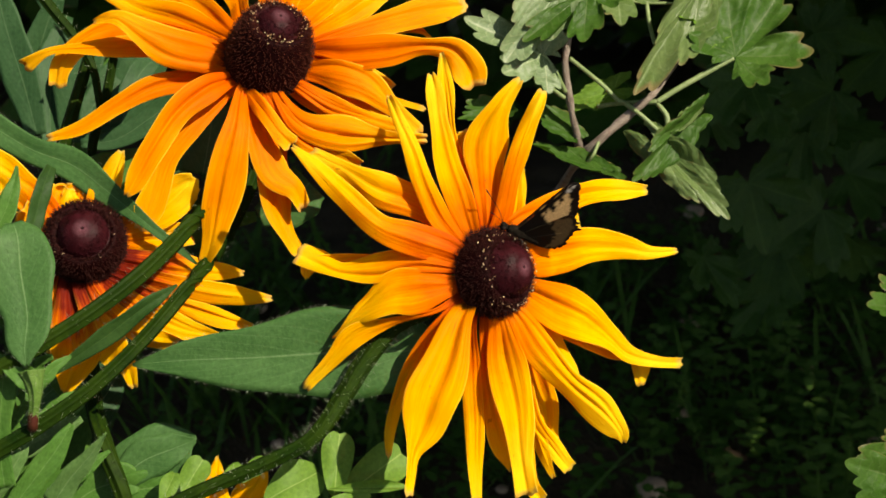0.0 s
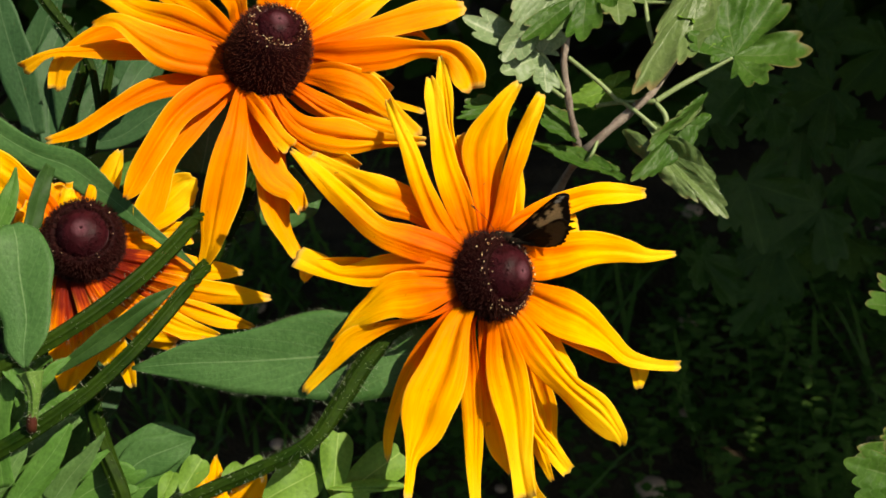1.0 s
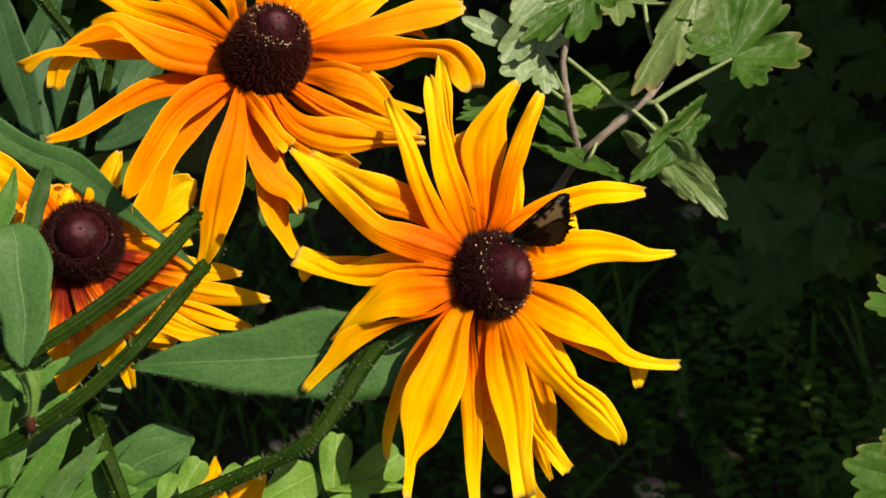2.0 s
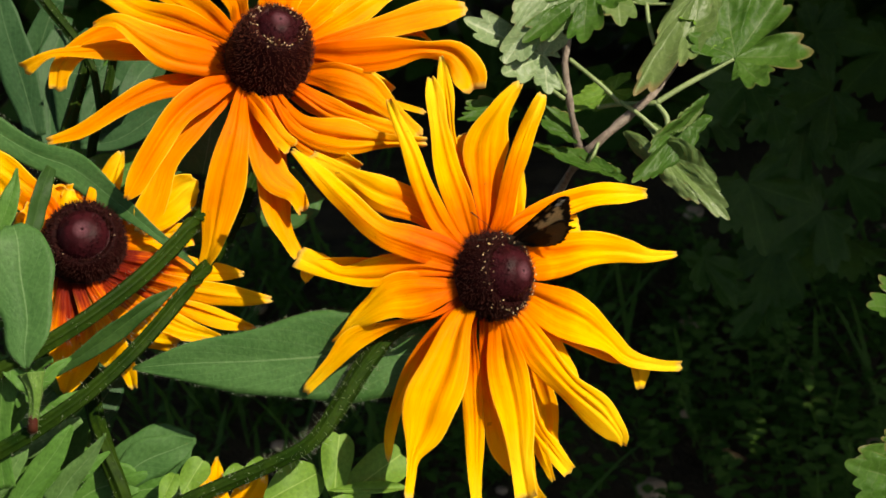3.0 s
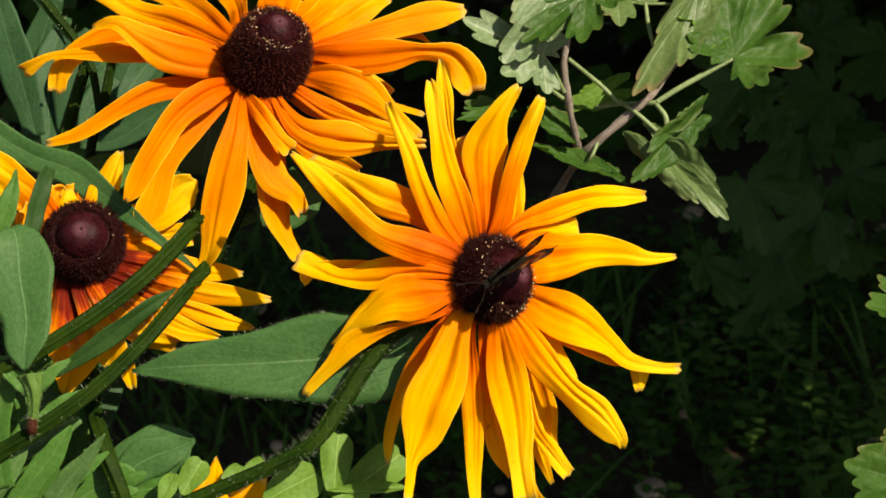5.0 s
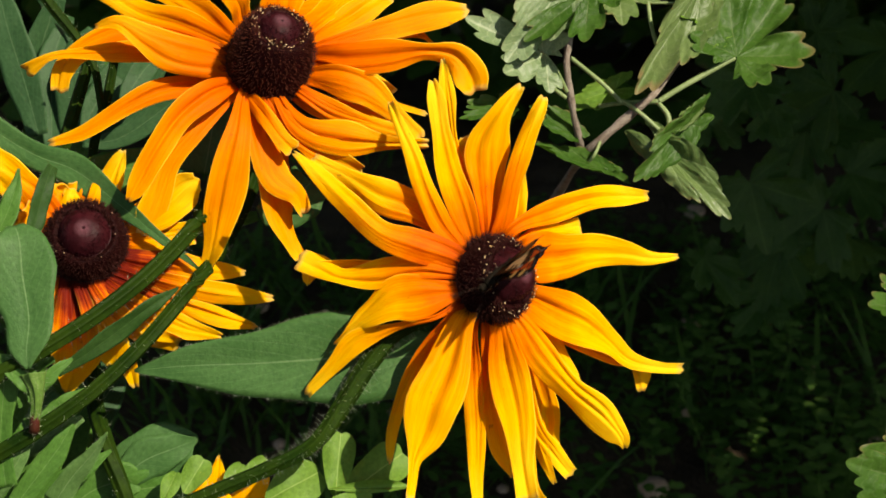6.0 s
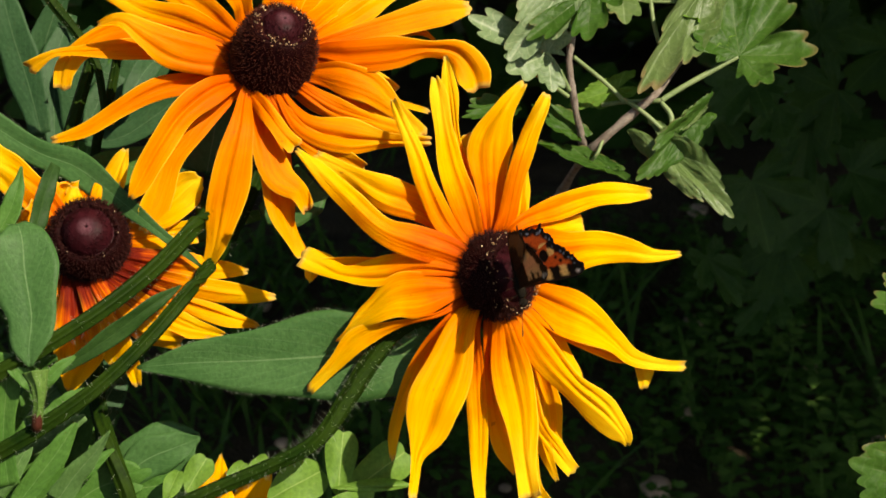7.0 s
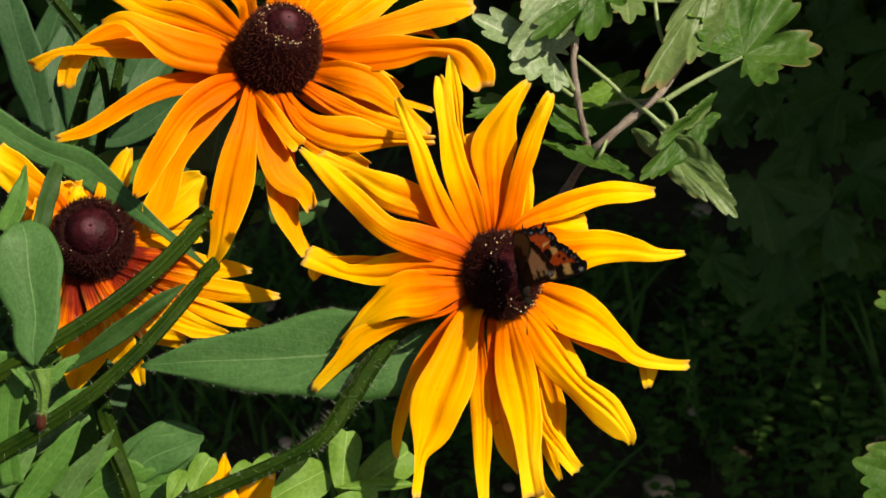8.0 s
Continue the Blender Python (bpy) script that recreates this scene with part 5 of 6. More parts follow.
currant_leaf(bush, (133.1, 39.7, 419.4), (120.5, 24.3, 410.2), (-0.5, -0.66, 0.55), 1.1, 12, 18)


GAPS = ((0.225, 0.793, 0.031), (0.22, 0.757, 0.027), (0.141, 0.69, 0.024))


def in_a_gap(p):
    """True where the added foliage is left open, so a fleck of sun reaches the weeds."""
    q = p - SUN_FROM * ((p.z - 0.03) / SUN_FROM.z)
    return any((q - Vector((x, y, 0.03))).length < r for x, y, r in GAPS)


def crown(name, count, box, size, seed, label, keep):
    """Many lobed leaves filling a block of the bush."""
    rng = np.random.RandomState(seed)
    verts, faces, uvs = [], [], []
    shapes = [lobed_blade(1.0, 1.3, 10, s, 2, 22) for s in range(4)]
    (x0, y0, z0), (x1, y1, z1) = box
    while count > 0:
        at = Vector((rng.uniform(x0, x1), rng.uniform(y0, y1), rng.uniform(z0, z1)))
        if not keep(at):
            continue
        count -= 1
        sv, sf, su = shapes[rng.randint(4)]
        m = Euler((rng.normal(0, 0.5), rng.normal(0.2, 0.5), rng.rand() * 6.28)).to_matrix() * (rng.uniform(*size) / MM)
        if in_a_gap(at):
            continue
        k = len(verts)
        verts += [at + m @ Vector(v) for v in sv]
        faces += [[k + i for i in f] for f in sf]
        uvs += su
    me = mesh_of(name, verts, faces, BUSH_LEAF, uvs)
    part(name, me, bush, label, Matrix.Translation(-bush.location), "stuff")


def over_the_shade(p):
    """True where a leaf shades what lies behind the flowers, not the flowers themselves."""
    q = p - SUN_FROM * ((p.z - 0.5) / SUN_FROM.z)
    bumpy = 0.25 * noise.noise(p * 3.2)
    d = Vector(((p.x - 0.50) / 1.15, (p.y - 0.62) / 0.92, (p.z - 0.72) / 0.46))
    return q.y > 0.20 and p.z > 0.62 + 0.05 * math.sin(p.x * 9) and d.length < 0.95 + bumpy


# Crown out of view, added to shade what lies behind the flowers.
crown("crown", 5400, ((-0.75, -0.4, 0.60), (2.0, 1.7, 1.25)), (0.045, 0.08), 21, "unseen foliage added to shade the ground behind", over_the_shade)
# Undergrowth added at the back to keep sky light off the soil.
crown("undergrowth", 3300, ((-1.3, 1.30, 0.0), (1.9, 2.2, 1.05)), (0.05, 0.09), 22, "dense low foliage at the back of the bush, added to block sky light", lambda p: p.z < min(0.95, 0.15 + 1.6 * (p.y - 1.3)) + 0.2 * noise.noise(p * 4) and ((p.x - 0.3) / 1.5) ** 4 + ((p.y - 1.3) / 0.8) ** 2 < 1 + 0.6 * noise.noise(p * 2.3))


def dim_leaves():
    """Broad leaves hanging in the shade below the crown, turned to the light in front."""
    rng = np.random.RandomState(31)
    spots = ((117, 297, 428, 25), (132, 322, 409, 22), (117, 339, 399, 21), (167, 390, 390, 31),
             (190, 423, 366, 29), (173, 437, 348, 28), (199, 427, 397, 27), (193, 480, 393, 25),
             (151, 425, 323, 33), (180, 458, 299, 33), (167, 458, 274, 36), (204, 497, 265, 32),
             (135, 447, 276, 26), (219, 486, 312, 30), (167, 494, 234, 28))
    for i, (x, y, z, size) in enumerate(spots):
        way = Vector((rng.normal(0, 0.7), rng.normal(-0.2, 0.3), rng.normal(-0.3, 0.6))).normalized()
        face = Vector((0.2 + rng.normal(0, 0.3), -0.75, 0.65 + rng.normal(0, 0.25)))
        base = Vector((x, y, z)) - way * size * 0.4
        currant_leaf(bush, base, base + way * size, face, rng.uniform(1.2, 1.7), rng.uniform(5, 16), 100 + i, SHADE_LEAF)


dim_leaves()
for q in range(7):
    turn = q * 0.9 + 0.3
    reach = 260 + 55 * (q % 3)
    foot = Vector((560 + 40 * math.cos(turn), 1010 + 40 * math.sin(turn), -10))
    top = foot + Vector((reach * math.cos(turn), reach * math.sin(turn), 820 + 40 * (q % 2)))
    mid = foot.lerp(top, 0.5) + Vector((0, 0, 90))
    twig([(*foot, 9), (*mid, 7), (*top, 3)], BARK, "branch")


def build_weeds():
    """Chickweed-like leaflets and grass on the soil, too many to count."""
    rng = np.random.RandomState(77)
    verts, faces = [], []

    def blade(at, way, side, length, width):
        k = len(verts)
        for s, w in ((0, 0.35), (0.35, 1.0), (0.7, 0.8), (1.0, 0.05)):
            c = at + way * (length * s) + Vector((0, 0, -0.25 * length * s * s))
            verts.extend((c - side * width * w, c + side * width * w))
        for q in range(3):
            faces.append((k + 2 * q, k + 2 * q + 1, k + 2 * q + 3, k + 2 * q + 2))

    for tuft in range(480):
        y = rng.uniform(0.55, 1.0) + 0.35 * rng.rand() ** 3
        x = rng.uniform(-0.28, 0.30) * (y + 0.5)
        foot = Vector((x, y, ground_height(x, y - 0.8)))
        grassy = rng.rand() < (0.3 if x < 0 else 0.07)
        for i in range(rng.randint(3, 8) if grassy else rng.randint(2, 5)):
            a = rng.rand() * 6.283
            lean = Vector((math.cos(a) * 0.6, math.sin(a) * 0.6, 1)).normalized()
            at = foot + Vector((rng.normal(0, 0.015), rng.normal(0, 0.015), 0))
            if grassy:
                blade(at, lean, Vector((-math.sin(a), math.cos(a), 0)), rng.uniform(0.05, 0.14), 0.002)
                continue
            length = rng.uniform(0.02, 0.06)
            blade(at, lean, Vector((1, 0, 0)), length, 0.0006)
            for q in range(5):
                b = a + q * 2.4
                way = Vector((math.cos(b), math.sin(b), 0.5)).normalized()
                blade(at + lean * length * (0.35 + 0.14 * q), way, way.cross(Vector((0, 0, 1))).normalized(), rng.uniform(0.006, 0.013), rng.uniform(0.002, 0.0045))
    ob = new("weeds", mesh_of("weeds", verts, faces, GRASS))
    tagged(ob, "small green weeds and grass growing on the shaded soil", "weeds", kind="stuff")


build_weeds()


def build_chickweed():
    """A loose patch of chickweed sprigs, their green paled for sun flecks, some with small round buds, at the foot of
    the bush.
    """
    rng = np.random.RandomState(19)

    def oval(verts, faces, at, way, side, length, width):
        k = len(verts)
        verts.append(at)
        for s, w in ((0.3, 0.8), (0.6, 1.0), (0.85, 0.6)):
            dip = Vector((0, 0, -0.12 * length * s * s))
            verts.extend((at + way * length * s - side * width * w + dip, at + way * length * s + side * width * w + dip))
        verts.append(at + way * length + Vector((0, 0, -0.15 * length)))
        faces.extend(((k, k + 1, k + 2), (k + 1, k + 3, k + 4, k + 2), (k + 3, k + 5, k + 6, k + 4), (k + 5, k + 7, k + 6)))

    for tuft in range(64 + len(GAPS)):
        verts, faces, sv, sf = [], [], [], []
        x, y = rng.normal(0.235, 0.06), rng.uniform(0.60, 0.98)
        if tuft >= 64:
            x, y = GAPS[tuft - 64][:2]
        foot = Vector((x, y, ground_height(x, y - 0.8)))
        sprig = thing("chickweed", foot, "pale green chickweed sprig in the shade under the bush", "weed", "chickweed sprigs")
        height = rng.uniform(0.03, 0.10)
        lean = Vector((rng.normal(0, 0.3), rng.normal(0, 0.3), 1)).normalized()
        oval(sv, sf, Vector(), lean, Vector((1, 0, 0)), height, 0.0006)
        oval(sv, sf, Vector(), lean, Vector((0, 1, 0)), height, 0.0006)
        for q in range(9):
            a = q * 2.4 + tuft
            way = Vector((math.cos(a), math.sin(a), 0.35)).normalized()
            side = way.cross(Vector((0, 0, 1))).normalized()
            oval(verts, faces, lean * height * (0.25 + 0.085 * q), way, side, rng.uniform(0.007, 0.015), rng.uniform(0.0025, 0.0055))
        if rng.rand() < 0.35:
            for q in range(6):
                way = Vector((math.cos(q * 1.05), math.sin(q * 1.05), 0.8)).normalized()
                oval(verts, faces, lean * height * 1.02, way, way.cross(Vector((0, 0, 1))).normalized(), 0.006, 0.0024)
        part("stem", mesh_of("stem", sv, sf, CHICKWEED), sprig)
        part("leaves", mesh_of("leaves", verts, faces, CHICKWEED), sprig, "small pale oval leaves")


build_chickweed()


def build_debris():
    """Fallen bits on the soil: pale pebbles and withered petals."""
    rng = np.random.RandomState(5)
    for i in range(26):
        y = rng.uniform(0.65, 1.15)
        x = rng.uniform(-0.1, 0.27) * (y + 0.5)
        if i == 0:
            x, y = GAPS[2][:2]
        bm = bmesh.new()
        bmesh.ops.create_icosphere(bm, subdivisions=2, radius=0.011 if i == 0 else rng.uniform(0.004, 0.010))
        for v in bm.verts:
            v.co *= 1 + 0.25 * noise.noise(v.co * 160 + Vector((i, 0, 0)))
            v.co.z *= 0.6
        me = bpy.data.meshes.new("pebble")
        bm.to_mesh(me)
        bm.free()
        me.polygons.foreach_set("use_smooth", [True] * len(me.polygons))
        me.materials.append(STONE)
        ob = new("pebble", me)
        ob.location = (x, y, ground_height(x, y - 0.8) + (0.006 if i == 0 else 0.002))
        tagged(ob, "small pale brown pebble on the soil", "pebble", "pebbles on the soil")


build_debris()

columbine = thing("columbine", (-0.03, 0.2, 0), "low columbine plant with rounded yellow-green leaflets", "plant")
stem(columbine, [(-20.9, -14.3, 438.6, 0.73), (-21.6, -13.8, 432.5, 0.73), (-23.5, -14.9, 415.9, 0.74), (-25.5, -11.1, 357.8, 0.78), (-27.4, -7.2, 271.6, 0.83)], "stalk", 30, 0.8)
leaflet(columbine, (-27.6, -20.2, 437.8), (-26.3, -8, 452), (0.05, -0.66, 0.75), 0.54, 1)
leaflet(columbine, (-25.9, -18.8, 438.4), (-9.9, -9.4, 446.8), (0.05, -0.66, 0.75), 0.66, 2)
leaflet(columbine, (-31.2, -20.4, 442.1), (-8.6, -19.2, 442.3), (0.05, -0.66, 0.75), 0.16, 3)
leaflet(columbine, (-46.3, -20.1, 437.9), (-31.3, -12.4, 442.6), (0.05, -0.66, 0.75), 0.82, 4)
leaflet(columbine, (-67.7, -10.9, 434.1), (-62.3, -3.2, 441.1), (0.05, -0.66, 0.75), 0.75, 5)
leaflet(columbine, (-57.4, -10.2, 435.4), (-52.5, -3.8, 439.7), (0.05, -0.66, 0.75), 0.6, 6)
leaflet(columbine, (-52.6, -7.8, 436), (-46.5, -1.5, 440), (0.05, -0.66, 0.75), 0.6, 7)
leaflet(columbine, (-72.4, -17.2, 434.7), (-68.9, -9.9, 441), (0.05, -0.66, 0.75), 0.55, 8)
leaflet(columbine, (-31.9, -24.3, 438.4), (-17.7, -21.3, 440), (0.05, -0.66, 0.75), 0.5, 9)

# ---- butterfly ----
def pattern_material():
    n = Nodes("wing_scales")
    colour = n.node("VertexColor")
    colour.layer_name = "pattern"
    ob = n.coords("Object")
    grain = n.noise(ob, 2600, 3, 0.6)
    tint = n.mix(1.0, colour.outputs[0], n.ramp(grain, (0.3, (0.72, 0.72, 0.72)), (0.7, (1.22, 1.2, 1.16))), "MULTIPLY")
    n.set(n.bsdf, "Base Color", tint)
    n.set(n.bsdf, "Roughness", 0.6)
    n.set(n.bsdf, "Specular IOR Level", 0.1)
    n.leafy(tint, 0.4, n.bump(grain, 0.4, 0.0003))
    return n.mat


WING = pattern_material()
FUR = plain_material("brown_fur", (0.003, 0.0023, 0.0015), (0.012, 0.0095, 0.006), 900, 0.9, 0.5, 0.0004, 0.05)
CHITIN = plain_material("dark_chitin", (0.008, 0.005, 0.004), (0.02, 0.013, 0.009), 800, 0.6, 0.2, 0.0004, 0.1)
PALE_CHITIN = plain_material("pale_chitin", (0.025, 0.018, 0.012), (0.06, 0.045, 0.03), 800, 0.4, 0.2)
FORE_FRONT = ((-1.2, 1.6), (1.5, 2.0), (5, 2.3), (11, 3.2), (17, 3.9), (20.4, 4.1), (22, 3.0))
FORE_MARGIN = ((22, 3.0), (21.7, 1.4), (20.3, 0.4), (19.4, -1.4), (17.6, -2.9), (16.4, -4.6), (14.4, -6.1), (12.8, -7.7))
FORE_BACK = ((12.8, -7.7), (8, -6.4), (4, -4.0), (-1.2, -2.4))
HIND_FRONT = ((-1.4, 0.4), (1, -0.8), (6, -3.2), (11.2, -5.7))
HIND_MARGIN = ((11.2, -5.7), (13.0, -6.9), (12.9, -8.3), (12.4, -9.6), (10.9, -10.7), (9.9, -13.4), (8.6, -12.0), (6.8, -12.9), (5.2, -12.8), (3.0, -13.6), (0.6, -12.6), (-0.8, -11.0))
HIND_BACK = ((-0.8, -11.0), (-1.6, -8.0), (-1.7, -3.8))


def off_line(p, line):
    """How far the points are from a line of corners."""
    best = np.full(len(p), 1e9)
    for a, b in zip(np.array(line[:-1], float), np.array(line[1:], float)):
        s = np.clip(((p - a) @ (b - a)) / ((b - a) @ (b - a)), 0, 1)
        best = np.minimum(best, np.linalg.norm(p - a - s[:, None] * (b - a), axis=1))
    return best


def along_line(p, line):
    best, at, run = np.full(len(p), 1e9), np.zeros(len(p)), 0.0
    for a, b in zip(np.array(line[:-1], float), np.array(line[1:], float)):
        s = np.clip(((p - a) @ (b - a)) / ((b - a) @ (b - a)), 0, 1)
        d = np.linalg.norm(p - a - s[:, None] * (b - a), axis=1)
        ln = np.linalg.norm(b - a)
        at = np.where(d < best, run + s * ln, at)
        best = np.minimum(best, d)
        run += ln
    return at


ORANGE, BLACK, CREAM = np.array((0.50, 0.082, 0.015)), np.array((0.008, 0.006, 0.005)), np.array((0.70, 0.44, 0.15))
RUSSET = np.array((0.055, 0.038, 0.017))
WHITE, BLUE, OLIVE = np.array((0.75, 0.72, 0.66)), np.array((0.22, 0.25, 0.33)), np.array((0.045, 0.04, 0.022))
CHARCOAL, STRAW, UMBER = np.array((0.005, 0.004, 0.0035)), np.array((0.58, 0.39, 0.185)), np.array((0.008, 0.0045, 0.0035))


def wobble(p, scale, seed):
    return np.array([noise.noise(Vector((x * scale, y * scale, seed))) for x, y in p])


def lay(colour, mask, paint):
    m = np.clip(mask, 0, 1)[:, None]
    return colour * (1 - m) + paint * m


def spot(p, x, y, r, w):
    return (r + 0.25 * w - np.hypot(p[:, 0] - x, p[:, 1] - y)) / 0.22 + 0.5


def fore_top(p):
    w = wobble(p, 0.9, 2.0)
    c = np.repeat(ORANGE[None], len(p), 0)
    front, edge, x = off_line(p, FORE_FRONT), off_line(p, FORE_MARGIN), p[:, 0] + 0.35 * w - 0.18 * p[:, 1]
    c = lay(c, (7.2 + 1.4 * w - np.hypot(p[:, 0], p[:, 1] + 1)) / 2.6, RUSSET)
    for x0, x1, paint, reach in ((5.4, 8.2, BLACK, 2.9), (8.2, 10.2, CREAM, 3.6), (10.2, 13.6, BLACK, 3.9), (13.6, 15.8, CREAM, 3.9), (15.8, 18.6, BLACK, 3.6), (18.6, 19.6, WHITE, 2.4)):
        deep = (reach + 0.7 * w - front) / 0.3
        c = lay(c, np.minimum(np.minimum((x - x0) / 0.3 + 0.5, (x1 - x) / 0.3 + 0.5), deep), paint)
    c = lay(c, spot(p, 12.0, -4.9, 1.3, w), CREAM)
    c = lay(c, spot(p, 9.3, -4.3, 1.7, w), BLACK)
    c = lay(c, spot(p, 13.1, -2.7, 0.5, w), BLACK)
    c = lay(c, spot(p, 14.6, -1.4, 0.6, w), BLACK)
    c = lay(c, (1.0 + 0.25 * w - front) / 0.5, UMBER * 2)
    c = lay(c, (2.3 + 0.6 * w - edge) / 0.35, BLACK)
    beads = np.sin(along_line(p, FORE_MARGIN) * 3.9)
    return lay(c, np.minimum(np.minimum((edge - 0.95) / 0.2, (1.5 - edge) / 0.2), beads * 2 - 1.0), BLUE)


def hind_top(p):
    w = wobble(p, 0.8, 5.0)
    c = np.repeat(ORANGE[None], len(p), 0)
    edge = off_line(p, HIND_MARGIN)
    far = np.hypot(p[:, 0], p[:, 1] + 1.5)
    c = lay(c, spot(p, 9.2, -6.4, 1.7, w), CREAM)
    c = lay(c, (9.3 + 0.7 * w - far) / 0.6, BLACK)
    c = lay(c, np.maximum((8.6 + 0.9 * w - far) / 1.6, (2.0 - p[:, 0] + 0.5 * w) / 1.2), OLIVE * (1 + 0.5 * wobble(p * (1, 0.35), 2.6, 6.0))[:, None])
    c = lay(c, (2.1 + 0.5 * w - edge) / 0.35, BLACK)
    beads = np.sin(along_line(p, HIND_MARGIN) * 3.4)
    return lay(c, np.minimum(np.minimum((edge - 0.8) / 0.2, (1.4 - edge) / 0.2), beads * 2 - 0.9), BLUE)


def fore_under(p):
    w = wobble(p, 1.1, 8.0)
    c = np.repeat(CHARCOAL[None], len(p), 0)
    front, edge, x = off_line(p, FORE_FRONT), off_line(p, FORE_MARGIN), p[:, 0] + 0.6 * w - 0.25 * p[:, 1]
    band = np.minimum(np.minimum((x - 8.2) / 0.5 + 0.5, (17.4 - x) / 0.5 + 0.5), (front - 0.9) / 0.4)
    c = lay(c, np.minimum(band, (edge - 2.0 - 0.6 * w) / 0.5), STRAW)
    for x0, x1, reach in ((8.9, 9.8, 2.2), (10.8, 12.6, 3.2), (14.2, 15.6, 2.6)):
        c = lay(c, np.minimum(np.minimum((x - x0) / 0.3 + 0.5, (x1 - x) / 0.3 + 0.5), (reach + 0.5 * w - front) / 0.3), CHARCOAL)
    c = lay(c, (2.0 + 0.8 * w - edge) / 0.5, UMBER)
    c = lay(c, np.maximum(spot(p, 18.8, 3.1, 0.7, w), spot(p, 20.6, 3.2, 0.5, w)), WHITE * 0.7)
    return lay(c, 0.04 + 0.4 * wobble(p, 3.0, 3.0), UMBER * 1.5)


def hind_under(p):
    w = wobble(p, 0.9, 9.0)
    far = np.hypot(p[:, 0], p[:, 1] + 1.5)
    c = np.repeat(STRAW[None] * 0.16, len(p), 0)
    c = lay(c, (8.4 + 1.9 * w - far) / 0.5, CHARCOAL)
    c = lay(c, (1.2 + 0.6 * w - off_line(p, HIND_MARGIN)) / 0.4, UMBER)
    return lay(c, 0.3 * wobble(p, 4.0, 1.0) + 0.05, STRAW * 0.06)


def wing_mesh(name, front, margin, back, top, under):
    """A thin wing: a fan of rings from its root, with its own pattern above and below."""
    outline = list(front) + list(margin[1:]) + list(back[1:])
    line = np.array(outline, float)
    run = np.concatenate(([0], np.cumsum(np.linalg.norm(np.diff(line, axis=0), axis=1))))
    around, rings = 110, 34
    t = np.linspace(0, run[-1], around)
    rim = np.column_stack([np.interp(t, run, line[:, k]) for k in (0, 1)])
    ragged = np.where(off_line(rim, margin)[:, None] < 0.02, 1.0, 0.0) * 0.28 * np.column_stack([np.sin(t * 4.1), np.cos(t * 3.3 + 1)])
    root = np.array(((front[0][0] + back[-1][0]) / 2, (front[0][1] + back[-1][1]) / 2))
    p = np.concatenate([root + (rim - root) * (q / rings) + ragged * (q / rings) ** 12 for q in range(rings + 1)])
    fade = np.concatenate([np.full(around, q / rings) for q in range(rings + 1)])
    rib = np.sin(np.arctan2(p[:, 1] - root[1], p[:, 0] - root[0]) * 26) * 0.006 * fade
    camber = 0.0012 * p[:, 0] ** 2
    z = rib + camber
    thick = 0.10
    verts = np.concatenate([np.column_stack([p, z + thick / 2]), np.column_stack([p, z - thick / 2])]) * MM
    off, faces = len(p), []
    for q in range(rings):
        for k in range(around - 1):
            a = q * around + k
            faces.append((a, a + around, a + around + 1, a + 1))
            faces.append((off + a, off + a + 1, off + a + around + 1, off + a + around))
    last = rings * around
    for k in range(around - 1):
        faces.append((last + k, off + last + k, off + last + k + 1, last + k + 1))
    me = mesh_of(name, verts, faces, WING)
    paint = np.concatenate([top(p), under(p)])
    layer = me.color_attributes.new("pattern", "FLOAT_COLOR", "POINT")
    layer.data.foreach_set("color", np.column_stack([paint, np.ones(len(paint))]).ravel())
    return me


def wing_pose(side, opened, swept):
    """A wing on its hinge: opened from upright in degrees, swept back along the body. side: 1 right, -1 left."""
    c, s = math.cos(radians(opened)), math.sin(radians(opened))
    out, ahead = Vector((side * s, 0, c)), Vector((0, 1, 0))
    k, g = math.cos(radians(swept)), math.sin(radians(swept))
    x, y = out * k - ahead * g, out * g + ahead * k
    z = x.cross(y)
    m = Matrix((x, y, z)).transposed().to_4x4()
    m.translation = (side * 0.0006, 0, 0.0004)
    return m


def mirrored(me):
    """The left wing's mesh: the upper side is the other way up on that side."""
    other = me.copy()
    for v in other.vertices:
        v.co.z = -v.co.z
    other.flip_normals()
    return other


def round_body(rows, sides=14):
    """A lathe along y: rows of place, height and radius in millimetres."""
    c = spline([(0, y, z, r) for y, z, r in rows], 30)
    verts, faces = [], []
    for x, y, z, r in c:
        for k in range(sides):
            a = k * 2 * math.pi / sides
            verts.append((max(r, 0.05) * math.cos(a) * MM, y * MM, (z + max(r, 0.05) * math.sin(a)) * MM))
    for i in range(len(c) - 1):
        for k in range(sides):
            p, q = i * sides + k, i * sides + (k + 1) % sides
            faces.append((p, p + sides, q + sides, q))
    return verts, faces


